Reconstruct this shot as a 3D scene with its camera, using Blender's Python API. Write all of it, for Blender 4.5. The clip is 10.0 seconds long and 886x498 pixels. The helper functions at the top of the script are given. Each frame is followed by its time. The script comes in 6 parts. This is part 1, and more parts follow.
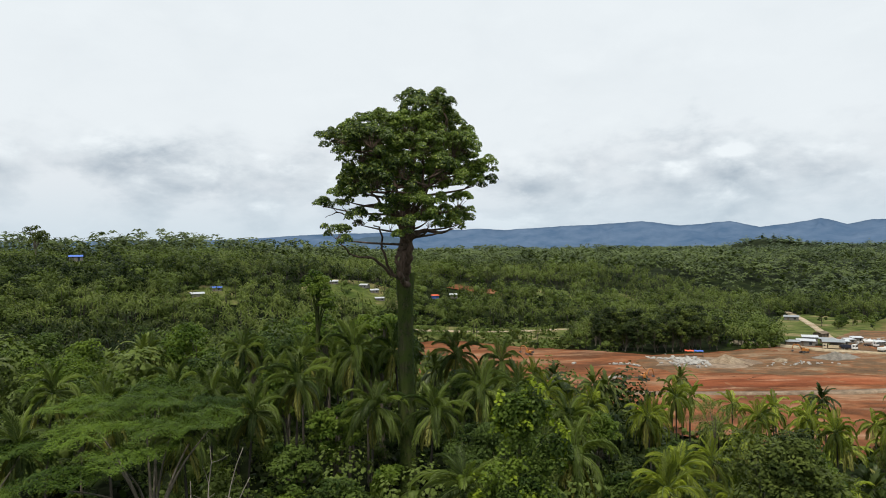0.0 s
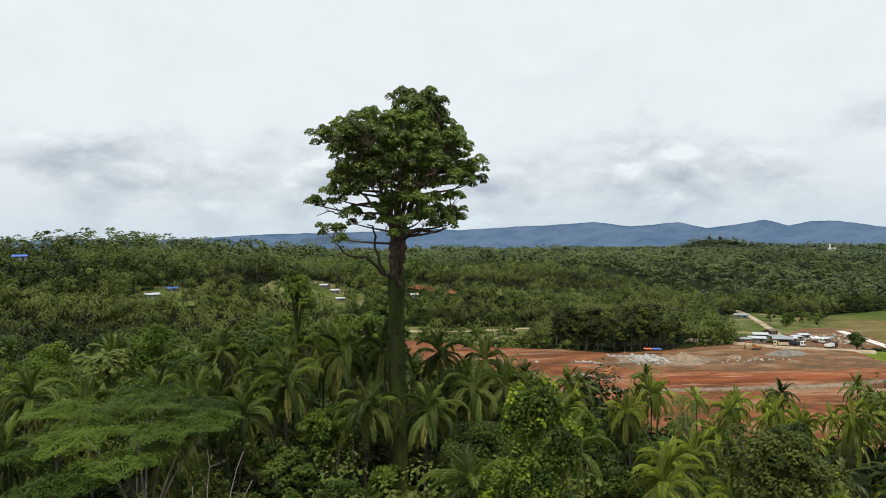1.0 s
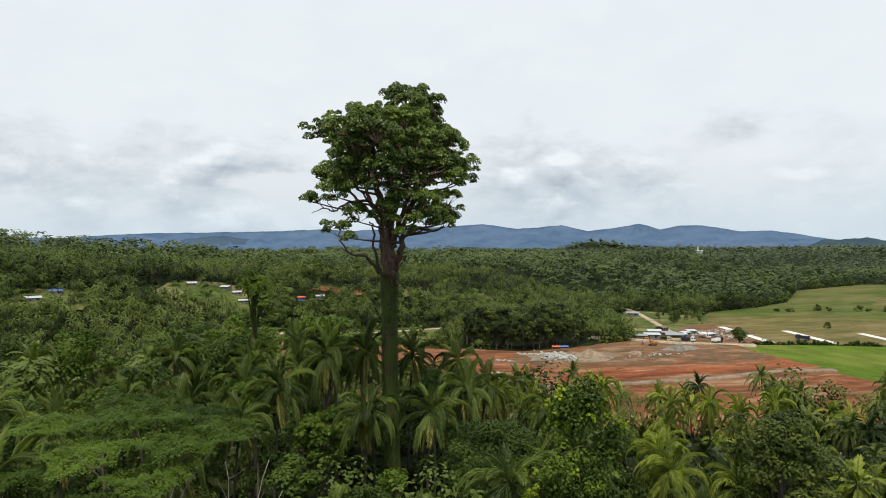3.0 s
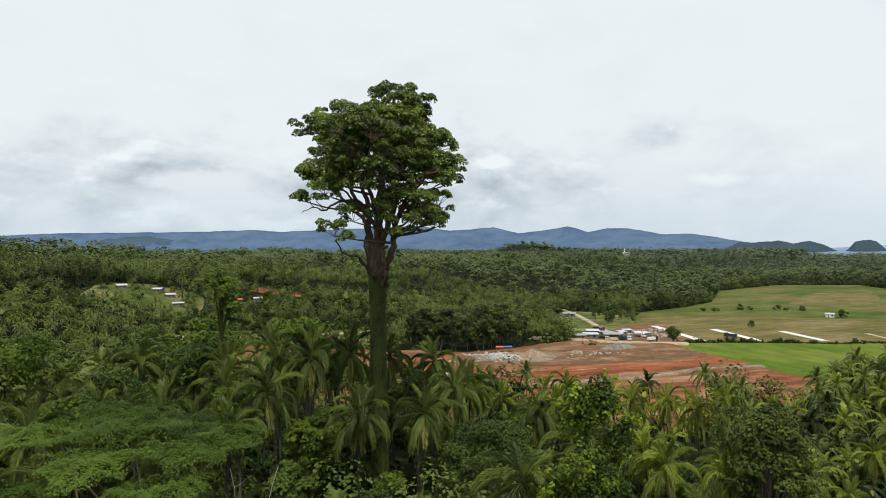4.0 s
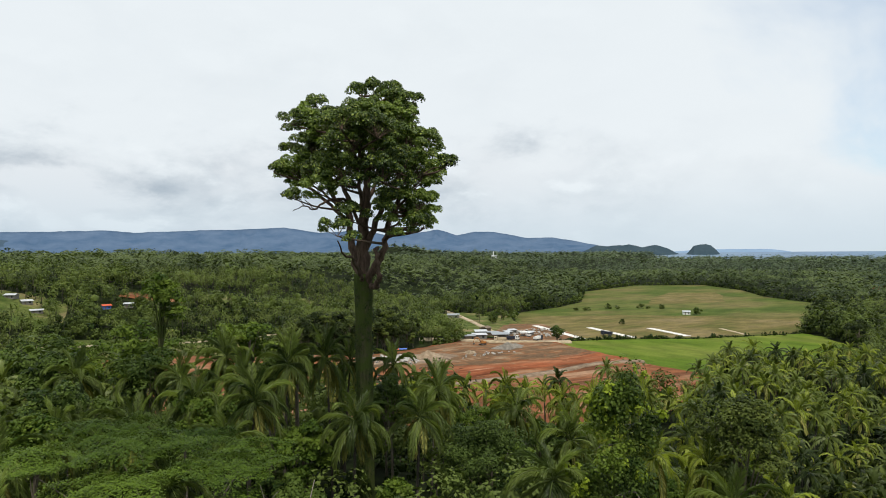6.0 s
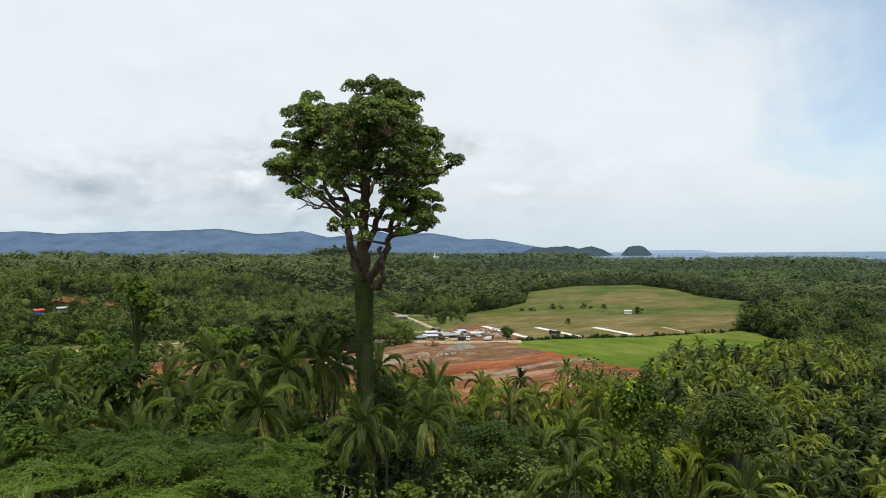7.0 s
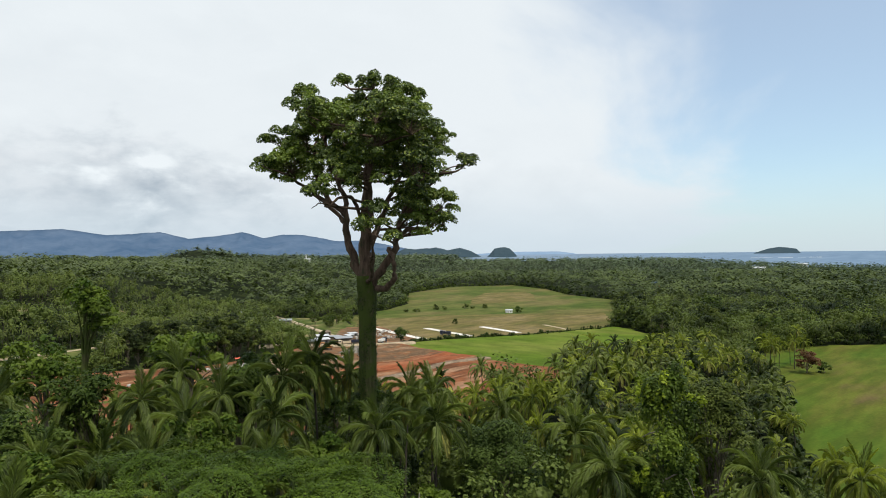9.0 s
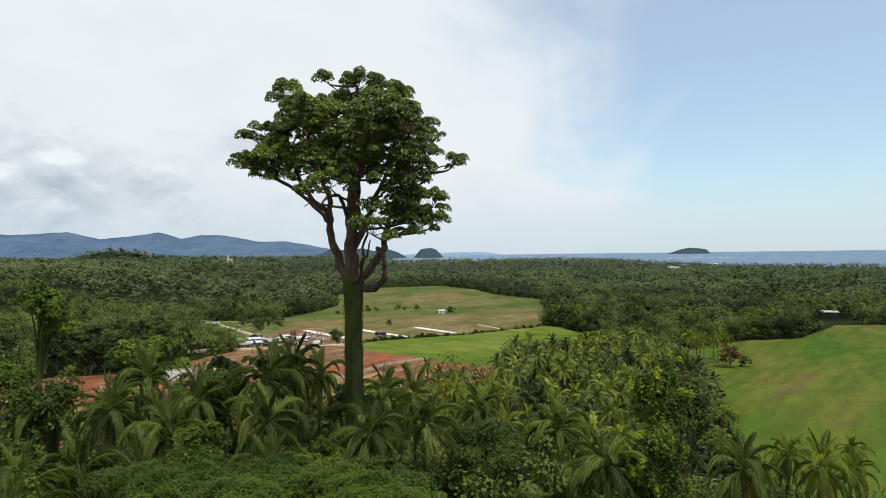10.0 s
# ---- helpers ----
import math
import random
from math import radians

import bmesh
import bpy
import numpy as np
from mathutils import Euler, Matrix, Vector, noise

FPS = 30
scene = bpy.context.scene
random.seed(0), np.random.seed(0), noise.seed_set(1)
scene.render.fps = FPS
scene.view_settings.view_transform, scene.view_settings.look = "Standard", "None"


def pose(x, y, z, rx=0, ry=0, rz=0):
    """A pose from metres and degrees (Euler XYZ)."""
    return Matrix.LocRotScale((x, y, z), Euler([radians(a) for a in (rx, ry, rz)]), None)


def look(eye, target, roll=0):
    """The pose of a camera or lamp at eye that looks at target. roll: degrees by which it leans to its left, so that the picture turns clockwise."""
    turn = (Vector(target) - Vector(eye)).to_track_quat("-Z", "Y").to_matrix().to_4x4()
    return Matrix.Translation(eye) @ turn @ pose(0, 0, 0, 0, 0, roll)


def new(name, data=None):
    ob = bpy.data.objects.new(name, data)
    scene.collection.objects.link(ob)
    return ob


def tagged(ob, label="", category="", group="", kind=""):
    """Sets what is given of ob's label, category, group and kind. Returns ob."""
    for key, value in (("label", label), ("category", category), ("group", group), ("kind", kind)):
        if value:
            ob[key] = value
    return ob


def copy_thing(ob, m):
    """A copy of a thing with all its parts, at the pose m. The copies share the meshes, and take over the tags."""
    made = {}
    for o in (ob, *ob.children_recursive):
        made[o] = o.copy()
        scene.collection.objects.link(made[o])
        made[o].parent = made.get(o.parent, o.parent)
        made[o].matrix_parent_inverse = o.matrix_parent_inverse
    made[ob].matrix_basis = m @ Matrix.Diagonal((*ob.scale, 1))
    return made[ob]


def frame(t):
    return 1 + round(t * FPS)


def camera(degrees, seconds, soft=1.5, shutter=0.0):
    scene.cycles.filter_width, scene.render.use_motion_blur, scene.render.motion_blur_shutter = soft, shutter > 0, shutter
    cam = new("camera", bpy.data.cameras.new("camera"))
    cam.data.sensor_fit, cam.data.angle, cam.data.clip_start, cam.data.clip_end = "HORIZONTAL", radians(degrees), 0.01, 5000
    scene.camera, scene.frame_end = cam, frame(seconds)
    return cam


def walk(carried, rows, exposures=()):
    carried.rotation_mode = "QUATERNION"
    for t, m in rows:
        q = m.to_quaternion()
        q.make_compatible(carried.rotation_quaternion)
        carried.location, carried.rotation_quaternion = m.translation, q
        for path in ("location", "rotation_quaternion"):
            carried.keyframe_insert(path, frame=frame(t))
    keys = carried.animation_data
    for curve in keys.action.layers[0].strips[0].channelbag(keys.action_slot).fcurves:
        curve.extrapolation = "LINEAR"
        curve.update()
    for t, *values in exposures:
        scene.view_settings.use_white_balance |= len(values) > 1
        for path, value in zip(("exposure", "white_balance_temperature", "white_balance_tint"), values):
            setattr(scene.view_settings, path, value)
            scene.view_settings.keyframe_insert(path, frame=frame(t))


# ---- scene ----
cam = camera(67.4, 10.0, soft=0.95)
METRES, EYE, TILT, LEAN, TURN = 65.0, 52.0, 0.2, 0.9, 0.0
ROWS = [
    (0.0, 0.0, 0.0, 0.0, 0.0, 0.0, -0.0),
    (0.5, -0.0313, 0.0013, -0.0007, -2.06, 0.02, -0.06),
    (1.0, -0.0675, 0.0036, -0.0013, -3.91, 0.01, -0.09),
    (1.5, -0.1101, 0.0084, -0.0028, -5.94, 0.04, -0.14),
    (2.0, -0.1574, 0.0165, -0.0039, -8.35, 0.06, -0.21),
    (2.5, -0.2046, 0.0267, -0.0047, -10.75, 0.09, -0.27),
    (4.0, -0.3496, 0.0734, -0.0086, -19.29, 0.33, -0.47),
    (4.5, -0.3956, 0.0935, -0.0094, -22.15, 0.42, -0.5),
    (5.0, -0.4413, 0.1153, -0.0105, -24.92, 0.49, -0.53),
    (5.5, -0.488, 0.141, -0.0114, -27.81, 0.57, -0.56),
    (7.0, -0.6174, 0.2334, -0.0159, -35.82, 0.83, -0.42),
    (7.5, -0.6589, 0.268, -0.0164, -38.41, 0.89, -0.36),
    (8.0, -0.7015, 0.3067, -0.0176, -41.22, 0.93, -0.28),
    (8.5, -0.7441, 0.3488, -0.0186, -44.3, 0.98, -0.2),
    (9.0, -0.7799, 0.3902, -0.0194, -47.14, 1.04, -0.15),
    (9.5, -0.8112, 0.4298, -0.0204, -50.13, 1.09, -0.07),
    (10.0, -0.8401, 0.4714, -0.0211, -53.59, 1.12, 0.0),
]
walk(cam, [(t, pose(0, 0, EYE, TILT, LEAN, TURN) @ pose(METRES * x, METRES * y, METRES * z, 90 + pitch, roll, yaw)) for t, x, y, z, yaw, pitch, roll in ROWS])

# ---- world and sun ----
SUN_AZ, SUN_EL = 190.0, 66.0     # compass bearing and height of the sun behind thin cloud, degrees
world = bpy.data.worlds.new("sky")
scene.world = world
world.use_nodes = True


def sky_nodes(tree):
    n, l = tree.nodes, tree.links
    n.clear()
    out = n.new("ShaderNodeOutputWorld")
    sky = n.new("ShaderNodeTexSky")
    sky.sky_type, sky.sun_disc = "NISHITA", False
    sky.sun_elevation, sky.sun_rotation = radians(SUN_EL), radians(SUN_AZ)
    sky.altitude, sky.air_density, sky.dust_density, sky.ozone_density = 60, 1.0, 0.4, 1.5
    co = n.new("ShaderNodeTexCoord")
    sep = n.new("ShaderNodeSeparateXYZ")
    l.new(co.outputs["Generated"], sep.inputs[0])

    def math_node(op, a, b=None, c=None, clamp=False):
        m = n.new("ShaderNodeMath")
        m.operation, m.use_clamp = op, clamp
        for i, v in enumerate((a, b, c)):
            if v is None:
                continue
            if hasattr(v, "is_linked"):
                l.new(v, m.inputs[i])
            else:
                m.inputs[i].default_value = v
        return m.outputs[0]

    x, y, z = sep.outputs
    up = math_node("MAXIMUM", z, 0.0)
    # cloud deck: the direction laid onto a flat layer, so that clouds crowd towards the horizon
    lift = math_node("ADD", up, 0.26)
    flat = n.new("ShaderNodeCombineXYZ")
    l.new(math_node("DIVIDE", x, lift), flat.inputs[0])
    l.new(math_node("DIVIDE", y, lift), flat.inputs[1])

    def fog(scale, detail, rough, warp=0.0, offset=(0, 0, 0)):
        mp = n.new("ShaderNodeMapping")
        mp.inputs["Location"].default_value = offset
        l.new(flat.outputs[0], mp.inputs[0])
        t = n.new("ShaderNodeTexNoise")
        t.inputs["Scale"].default_value, t.inputs["Detail"].default_value = scale, detail
        t.inputs["Roughness"].default_value, t.inputs["Distortion"].default_value = rough, warp
        l.new(mp.outputs[0], t.inputs["Vector"])
        return t.outputs["Fac"]

    # cover: thick to the north and west, thinning out over the sea to the east
    east = math_node("MULTIPLY_ADD", x, 0.95, math_node("MULTIPLY", y, -0.25))
    veil = fog(0.42, 7, 0.55, 0.6, (3.1, 1.2, 0))
    cover = math_node("SUBTRACT", math_node("MULTIPLY_ADD", veil, 1.5, 0.55), math_node("MULTIPLY", math_node("MAXIMUM", east, 0.0), 0.86), clamp=True)
    ramp = n.new("ShaderNodeMapRange")
    ramp.interpolation_type = "SMOOTHSTEP"
    l.new(cover, ramp.inputs[0])
    ramp.inputs[1].default_value, ramp.inputs[2].default_value = 0.50, 0.72
    ramp.inputs[3].default_value, ramp.inputs[4].default_value = 0.36, 1.0
    # cumulus heaps low over the land: white tops, grey bellies
    def puff(scale, detail, rough, offset):
        mp = n.new("ShaderNodeMapping")
        mp.inputs["Location"].default_value, mp.inputs["Scale"].default_value = offset, (1, 1, 2.0)
        l.new(co.outputs["Generated"], mp.inputs[0])
        t = n.new("ShaderNodeTexNoise")
        t.inputs["Scale"].default_value, t.inputs["Detail"].default_value, t.inputs["Roughness"].default_value = scale, detail, rough
        t.inputs["Distortion"].default_value = 0.15
        l.new(mp.outputs[0], t.inputs["Vector"])
        return t.outputs["Fac"]

    # top-lit heaps: the cloud above a point decides how much light it gets
    heap, above = puff(8.0, 9, 0.55, (0.3, 0.9, 0.15)), puff(8.0, 9, 0.55, (0.3, 0.9, 0.21))
    lit = math_node("MULTIPLY_ADD", math_node("SUBTRACT", heap, above), 2.8, 0.48, clamp=True)
    body = n.new("ShaderNodeMapRange")
    body.interpolation_type = "SMOOTHSTEP"
    l.new(heap, body.inputs[0])
    body.inputs[1].default_value, body.inputs[2].default_value = 0.36, 0.62
    shade = n.new("ShaderNodeMix")
    shade.data_type = "RGBA"
    l.new(lit, shade.inputs[0])
    shade.inputs[6].default_value, shade.inputs[7].default_value = (0.30, 0.375, 0.455, 1), (0.87, 0.93, 0.965, 1)
    belly = n.new("ShaderNodeMix")
    belly.data_type = "RGBA"
    l.new(body.outputs[0], belly.inputs[0])
    belly.inputs[6].default_value = (0.78, 0.83, 0.87, 1)
    l.new(shade.outputs[2], belly.inputs[7])
    edge = math_node("MULTIPLY_ADD", math_node("SUBTRACT", puff(7.0, 8, 0.6, (1.7, 0.2, 0.6)), 0.5), 0.22, up)
    low = n.new("ShaderNodeMapRange")
    low.interpolation_type = "SMOOTHSTEP"
    l.new(edge, low.inputs[0])
    low.inputs[1].default_value, low.inputs[2].default_value = 0.11, 0.19
    low.inputs[3].default_value, low.inputs[4].default_value = 1.0, 0.08
    deck = n.new("ShaderNodeMix")
    deck.data_type = "RGBA"
    deck.inputs[6].default_value = (0.83, 0.885, 0.92, 1)
    thin = n.new("ShaderNodeMapRange")
    thin.interpolation_type = "SMOOTHSTEP"
    l.new(east, thin.inputs[0])
    thin.inputs[1].default_value, thin.inputs[2].default_value = 0.28, 0.62
    thin.inputs[3].default_value, thin.inputs[4].default_value = 1.0, 0.12
    l.new(math_node("MULTIPLY", low.outputs[0], thin.outputs[0]), deck.inputs[0])
    l.new(belly.outputs[2], deck.inputs[7])
    blue = n.new("ShaderNodeMix")
    blue.data_type, blue.blend_type, blue.inputs[0].default_value = "RGBA", "MULTIPLY", 1.0
    l.new(sky.outputs[0], blue.inputs[6])
    blue.inputs[7].default_value = (0.112, 0.142, 0.150, 1)
    both = n.new("ShaderNodeMix")
    both.data_type = "RGBA"
    l.new(ramp.outputs[0], both.inputs[0])
    l.new(blue.outputs[2], both.inputs[6])
    l.new(deck.outputs[2], both.inputs[7])
    # pale haze along the horizon
    haze = n.new("ShaderNodeMapRange")
    haze.interpolation_type = "SMOOTHSTEP"
    l.new(up, haze.inputs[0])
    haze.inputs[1].default_value, haze.inputs[2].default_value = 0.0, 0.13
    haze.inputs[3].default_value, haze.inputs[4].default_value = 0.75, 0.0
    hazed = n.new("ShaderNodeMix")
    hazed.data_type = "RGBA"
    l.new(haze.outputs[0], hazed.inputs[0])
    l.new(both.outputs[2], hazed.inputs[6])
    hazed.inputs[7].default_value = (0.60, 0.71, 0.79, 1)
    bg = n.new("ShaderNodeBackground")
    bg.inputs[1].default_value = 1.0
    l.new(hazed.outputs[2], bg.inputs[0])
    l.new(bg.outputs[0], out.inputs[0])


sky_nodes(world.node_tree)
sun_data = bpy.data.lights.new("sun", "SUN")
sun_data.energy, sun_data.angle, sun_data.color = 3.2, radians(3), (1.0, 0.95, 0.86)
sun = new("sun", sun_data)
_a, _e = radians(SUN_AZ), radians(SUN_EL)
sun.matrix_world = look((0, 0, 300), Vector((0, 0, 300)) - Vector((math.sin(_a) * math.cos(_e), math.cos(_a) * math.cos(_e), math.sin(_e))))

# ---- materials ----
def material(name, rough=0.8, metal=0.0, spec=0.3):
    m = bpy.data.materials.new(name)
    m.use_nodes = True
    b = m.node_tree.nodes["Principled BSDF"]
    b.inputs["Roughness"].default_value, b.inputs["Metallic"].default_value = rough, metal
    b.inputs["Specular IOR Level"].default_value = spec
    return m, m.node_tree.nodes, m.node_tree.links, b


def noise_node(n, l, scale, detail=4, rough=0.55, coords="Object", stretch=None):
    co = n.new("ShaderNodeTexCoord")
    t = n.new("ShaderNodeTexNoise")
    t.inputs["Scale"].default_value, t.inputs["Detail"].default_value, t.inputs["Roughness"].default_value = scale, detail, rough
    if stretch:
        mp = n.new("ShaderNodeMapping")
        mp.inputs["Scale"].default_value = stretch[:3]
        if len(stretch) > 3:
            mp.inputs["Rotation"].default_value[2] = radians(stretch[3])
        l.new(co.outputs[coords], mp.inputs[0])
        l.new(mp.outputs[0], t.inputs["Vector"])
    else:
        l.new(co.outputs[coords], t.inputs["Vector"])
    return t.outputs["Fac"]


def ramp_node(n, l, fac, stops):
    r = n.new("ShaderNodeValToRGB")
    e = r.color_ramp.elements
    while len(e) < len(stops):
        e.new(0.5)
    for k, (p, c) in zip(e, stops):
        k.position, k.color = p, (*c, 1)
    if fac is not None:
        l.new(fac, r.inputs[0])
    return r.outputs[0]


def mix_node(n, l, fac, a, b, blend="MIX"):
    m = n.new("ShaderNodeMix")
    m.data_type, m.blend_type = "RGBA", blend
    for i, v in ((0, fac), (6, a), (7, b)):
        if hasattr(v, "is_linked"):
            l.new(v, m.inputs[i])
        elif isinstance(v, tuple):
            m.inputs[i].default_value = (*v, 1)
        else:
            m.inputs[i].default_value = v
    return m.outputs[2]


def bump_node(n, l, height, b, strength=0.5, distance=0.05):
    k = n.new("ShaderNodeBump")
    k.inputs["Strength"].default_value, k.inputs["Distance"].default_value = strength, distance
    l.new(height, k.inputs["Height"])
    l.new(k.outputs[0], b.inputs["Normal"])


def foliage(name, dark, light, source="object", yellow=None, share=0.1, glow=0.35, sheen=0.06, speckle=None):
    """Leaves: colour drawn per plant, mottled by noise, with light coming through the blade."""
    m, n, l, b = material(name, 0.42, 0, sheen)
    if source == "object":
        rnd = n.new("ShaderNodeObjectInfo").outputs["Random"]
    else:
        at = n.new("ShaderNodeAttribute")
        at.attribute_name = "tint"
        rnd = at.outputs["Fac"]
    isl = n.new("ShaderNodeNewGeometry").outputs["Random Per Island"]
    avg = n.new("ShaderNodeMath")
    avg.operation = "MULTIPLY_ADD"
    l.new(isl, avg.inputs[0])
    avg.inputs[1].default_value = speckle if speckle is not None else 0.38 if source == "object" else 0.30
    half = n.new("ShaderNodeMath")
    half.operation = "MULTIPLY"
    l.new(rnd, half.inputs[0])
    half.inputs[1].default_value = 0.66 if source == "object" else 0.72
    l.new(half.outputs[0], avg.inputs[2])
    col = ramp_node(n, l, avg.outputs[0], [(0.1, dark), (0.85, light)])
    if yellow:
        pick = n.new("ShaderNodeMath")
        pick.operation = "GREATER_THAN"
        l.new(isl, pick.inputs[0])
        pick.inputs[1].default_value = 1 - share
        col = mix_node(n, l, pick.outputs[0], col, yellow)
    patch = noise_node(n, l, 0.9, 3)
    col = mix_node(n, l, 0.35, col, ramp_node(n, l, patch, [(0.3, (0.55, 0.6, 0.5)), (0.7, (1.35, 1.3, 1.2))]), "MULTIPLY")
    l.new(col, b.inputs["Base Color"])
    tr = n.new("ShaderNodeBsdfTranslucent")
    l.new(mix_node(n, l, 1.0, col, (1.25, 1.35, 0.5), "MULTIPLY"), tr.inputs[0])
    mx = n.new("ShaderNodeMixShader")
    mx.inputs[0].default_value = glow
    l.new(b.outputs[0], mx.inputs[1])
    l.new(tr.outputs[0], mx.inputs[2])
    l.new(mx.outputs[0], n["Material Output"].inputs[0])
    return m


def earth(name, stops, scale=0.05, fine=1.2, stretch=None, rough=0.95, relief=0.1, dust=None, streak=(0.25, 2.2, 1, 10)):
    m, n, l, b = material(name, rough, 0, 0.05)
    stops = [(0.5 + (p - 0.5) * 0.45, c) for p, c in stops]
    col = ramp_node(n, l, noise_node(n, l, scale, 7, 0.62, "Object", stretch), stops)
    col = mix_node(n, l, 0.5, col, ramp_node(n, l, noise_node(n, l, scale * 4.3, 5, 0.6, "Object", stretch), [(0.40, (0.62, 0.64, 0.6)), (0.60, (1.3, 1.27, 1.2))]), "MULTIPLY")
    if dust:
        for k, (tone, lo, hi) in enumerate(dust):
            mask = ramp_node(n, l, noise_node(n, l, 0.05 * (1 + 1.3 * k), 8, 0.68, "Object", (*streak[:3], streak[3] + 38 * k)), [(lo, (0, 0, 0)), (hi, (1, 1, 1))])
            col = mix_node(n, l, mask, col, tone)
    grain = noise_node(n, l, fine, 6, 0.65)
    col = mix_node(n, l, 0.6, col, ramp_node(n, l, grain, [(0.25, (0.68, 0.68, 0.68)), (0.75, (1.28, 1.28, 1.28))]), "MULTIPLY")
    l.new(col, b.inputs["Base Color"])
    bump_node(n, l, grain, b, 0.6, relief)
    return m


def plain(name, colour, rough=0.6, metal=0.0, wear=0.25, scale=3.0, spec=0.4):
    m, n, l, b = material(name, rough, metal, spec)
    grain = noise_node(n, l, scale, 5, 0.6)
    dirt = ramp_node(n, l, grain, [(0.3, (1 - wear, 1 - wear, 1 - wear * 1.1)), (0.7, (1 + wear * 0.4, 1 + wear * 0.4, 1 + wear * 0.4))])
    l.new(mix_node(n, l, 1.0, colour, dirt, "MULTIPLY"), b.inputs["Base Color"])
    bump_node(n, l, grain, b, 0.2, 0.02)
    return m


M_MIDRIB = foliage("frond_midrib", (0.065, 0.095, 0.024), (0.150, 0.185, 0.060), glow=0.05)
M_FROND = foliage("coconut_frond", (0.034, 0.057, 0.013), (0.255, 0.320, 0.078), glow=0.28, sheen=0.30, speckle=0.18)
# lit copy of the coconut frond: sunlight mixed into its colour
M_FROND_SUNLIT = foliage("sunlit_coconut_frond", (0.050, 0.075, 0.010), (0.375, 0.425, 0.072), glow=0.34, sheen=0.20, speckle=0.22)
M_PALE = foliage("pale_feathery_leaf", (0.070, 0.095, 0.022), (0.190, 0.230, 0.070), glow=0.3)
M_OLIVE = foliage("olive_leaf", (0.020, 0.032, 0.008), (0.110, 0.138, 0.032), glow=0.2)
M_FROND_OLD = foliage("old_frond", (0.17, 0.175, 0.040), (0.42, 0.40, 0.12), glow=0.25, sheen=0.15)
M_FROND_FAR = foliage("coconut_frond_grove", (0.021, 0.034, 0.008), (0.138, 0.174, 0.040), "attr", (0.21, 0.20, 0.06), 0.01, 0.22, 0.14, 0.16)
# woods far off: haze painted in as paler, greyer leaf colours
M_FAR_HAZED = foliage("hazed_far_leaf", (0.029, 0.044, 0.018), (0.106, 0.136, 0.050), "attr", glow=0.2, speckle=0.2)
M_DISTANT_HAZED = foliage("hazed_distant_woods", (0.040, 0.062, 0.032), (0.092, 0.122, 0.054), "attr", glow=0.15)
M_LEAF = foliage("broad_leaf", (0.014, 0.030, 0.007), (0.088, 0.128, 0.026), glow=0.2)
M_LEAF_FAR = foliage("broad_leaf_woods", (0.009, 0.018, 0.006), (0.105, 0.140, 0.034), "attr", glow=0.20, speckle=0.2)
M_LIME = foliage("lime_vine_leaf", (0.070, 0.112, 0.010), (0.250, 0.315, 0.032), glow=0.3)
M_DOME = foliage("dark_glossy_leaf", (0.012, 0.025, 0.007), (0.076, 0.112, 0.026), glow=0.15)
M_LIVELY = foliage("fresh_leaf", (0.032, 0.062, 0.009), (0.122, 0.172, 0.026), glow=0.25)
M_FERN = foliage("feathery_leaf", (0.014, 0.033, 0.004), (0.094, 0.146, 0.018), glow=0.12)
M_GIANT = foliage("giant_tree_leaf", (0.014, 0.032, 0.006), (0.150, 0.215, 0.034), "object", (0.23, 0.28, 0.05), 0.12, 0.22, 0.30, 0.5)
# leaf colour lowered to near black, carrying the shade between the trees
M_SCRUB_SHADED = foliage("shaded_scrub_leaf", (0.004, 0.009, 0.002), (0.026, 0.045, 0.009), "attr", glow=0.1)
M_GROVE = foliage("dark_grove_leaf", (0.007, 0.014, 0.005), (0.052, 0.070, 0.020), glow=0.15)
M_RED_LEAF = foliage("russet_leaf", (0.060, 0.030, 0.016), (0.130, 0.070, 0.035), glow=0.15)


def bark(name, a, b_col, moss=None, moss_at=(0.45, 0.6), scale=2.0):
    m, n, l, b = material(name, 0.9, 0, 0.05)
    ridges = noise_node(n, l, scale, 6, 0.65, "Object", (1.6, 1.6, 0.22))
    col = ramp_node(n, l, ridges, [(0.3, a), (0.7, b_col)])
    if moss:
        patch = noise_node(n, l, 0.8, 5, 0.65)
        mask = ramp_node(n, l, patch, [(moss_at[0], (0, 0, 0)), (moss_at[1], (1, 1, 1))])
        col = mix_node(n, l, mask, col, moss)
    l.new(col, b.inputs["Base Color"])
    bump_node(n, l, ridges, b, 0.9, 0.12)
    return m


M_PALM_BARK = bark("palm_bark", (0.030, 0.027, 0.022), (0.095, 0.085, 0.070))
M_BARK = bark("grey_bark", (0.07, 0.06, 0.045), (0.20, 0.17, 0.13))
M_GIANT_BARK = bark("red_brown_bark", (0.045, 0.032, 0.024), (0.165, 0.115, 0.085), (0.05, 0.055, 0.03), (0.56, 0.72))
M_GIANT_MOSS = bark("mossy_trunk", (0.026, 0.028, 0.012), (0.100, 0.098, 0.048), (0.054, 0.074, 0.018), (0.36, 0.54))
M_TWIG = plain("dead_twig", (0.22, 0.195, 0.165), 0.9, 0, 0.25, 3, 0.05)
# floor colour includes the shade that the trees throw on it
M_GROUND = earth("shaded_forest_floor", [(0.3, (0.007, 0.010, 0.004)), (0.55, (0.013, 0.020, 0.006)), (0.75, (0.024, 0.032, 0.010))], 0.06)
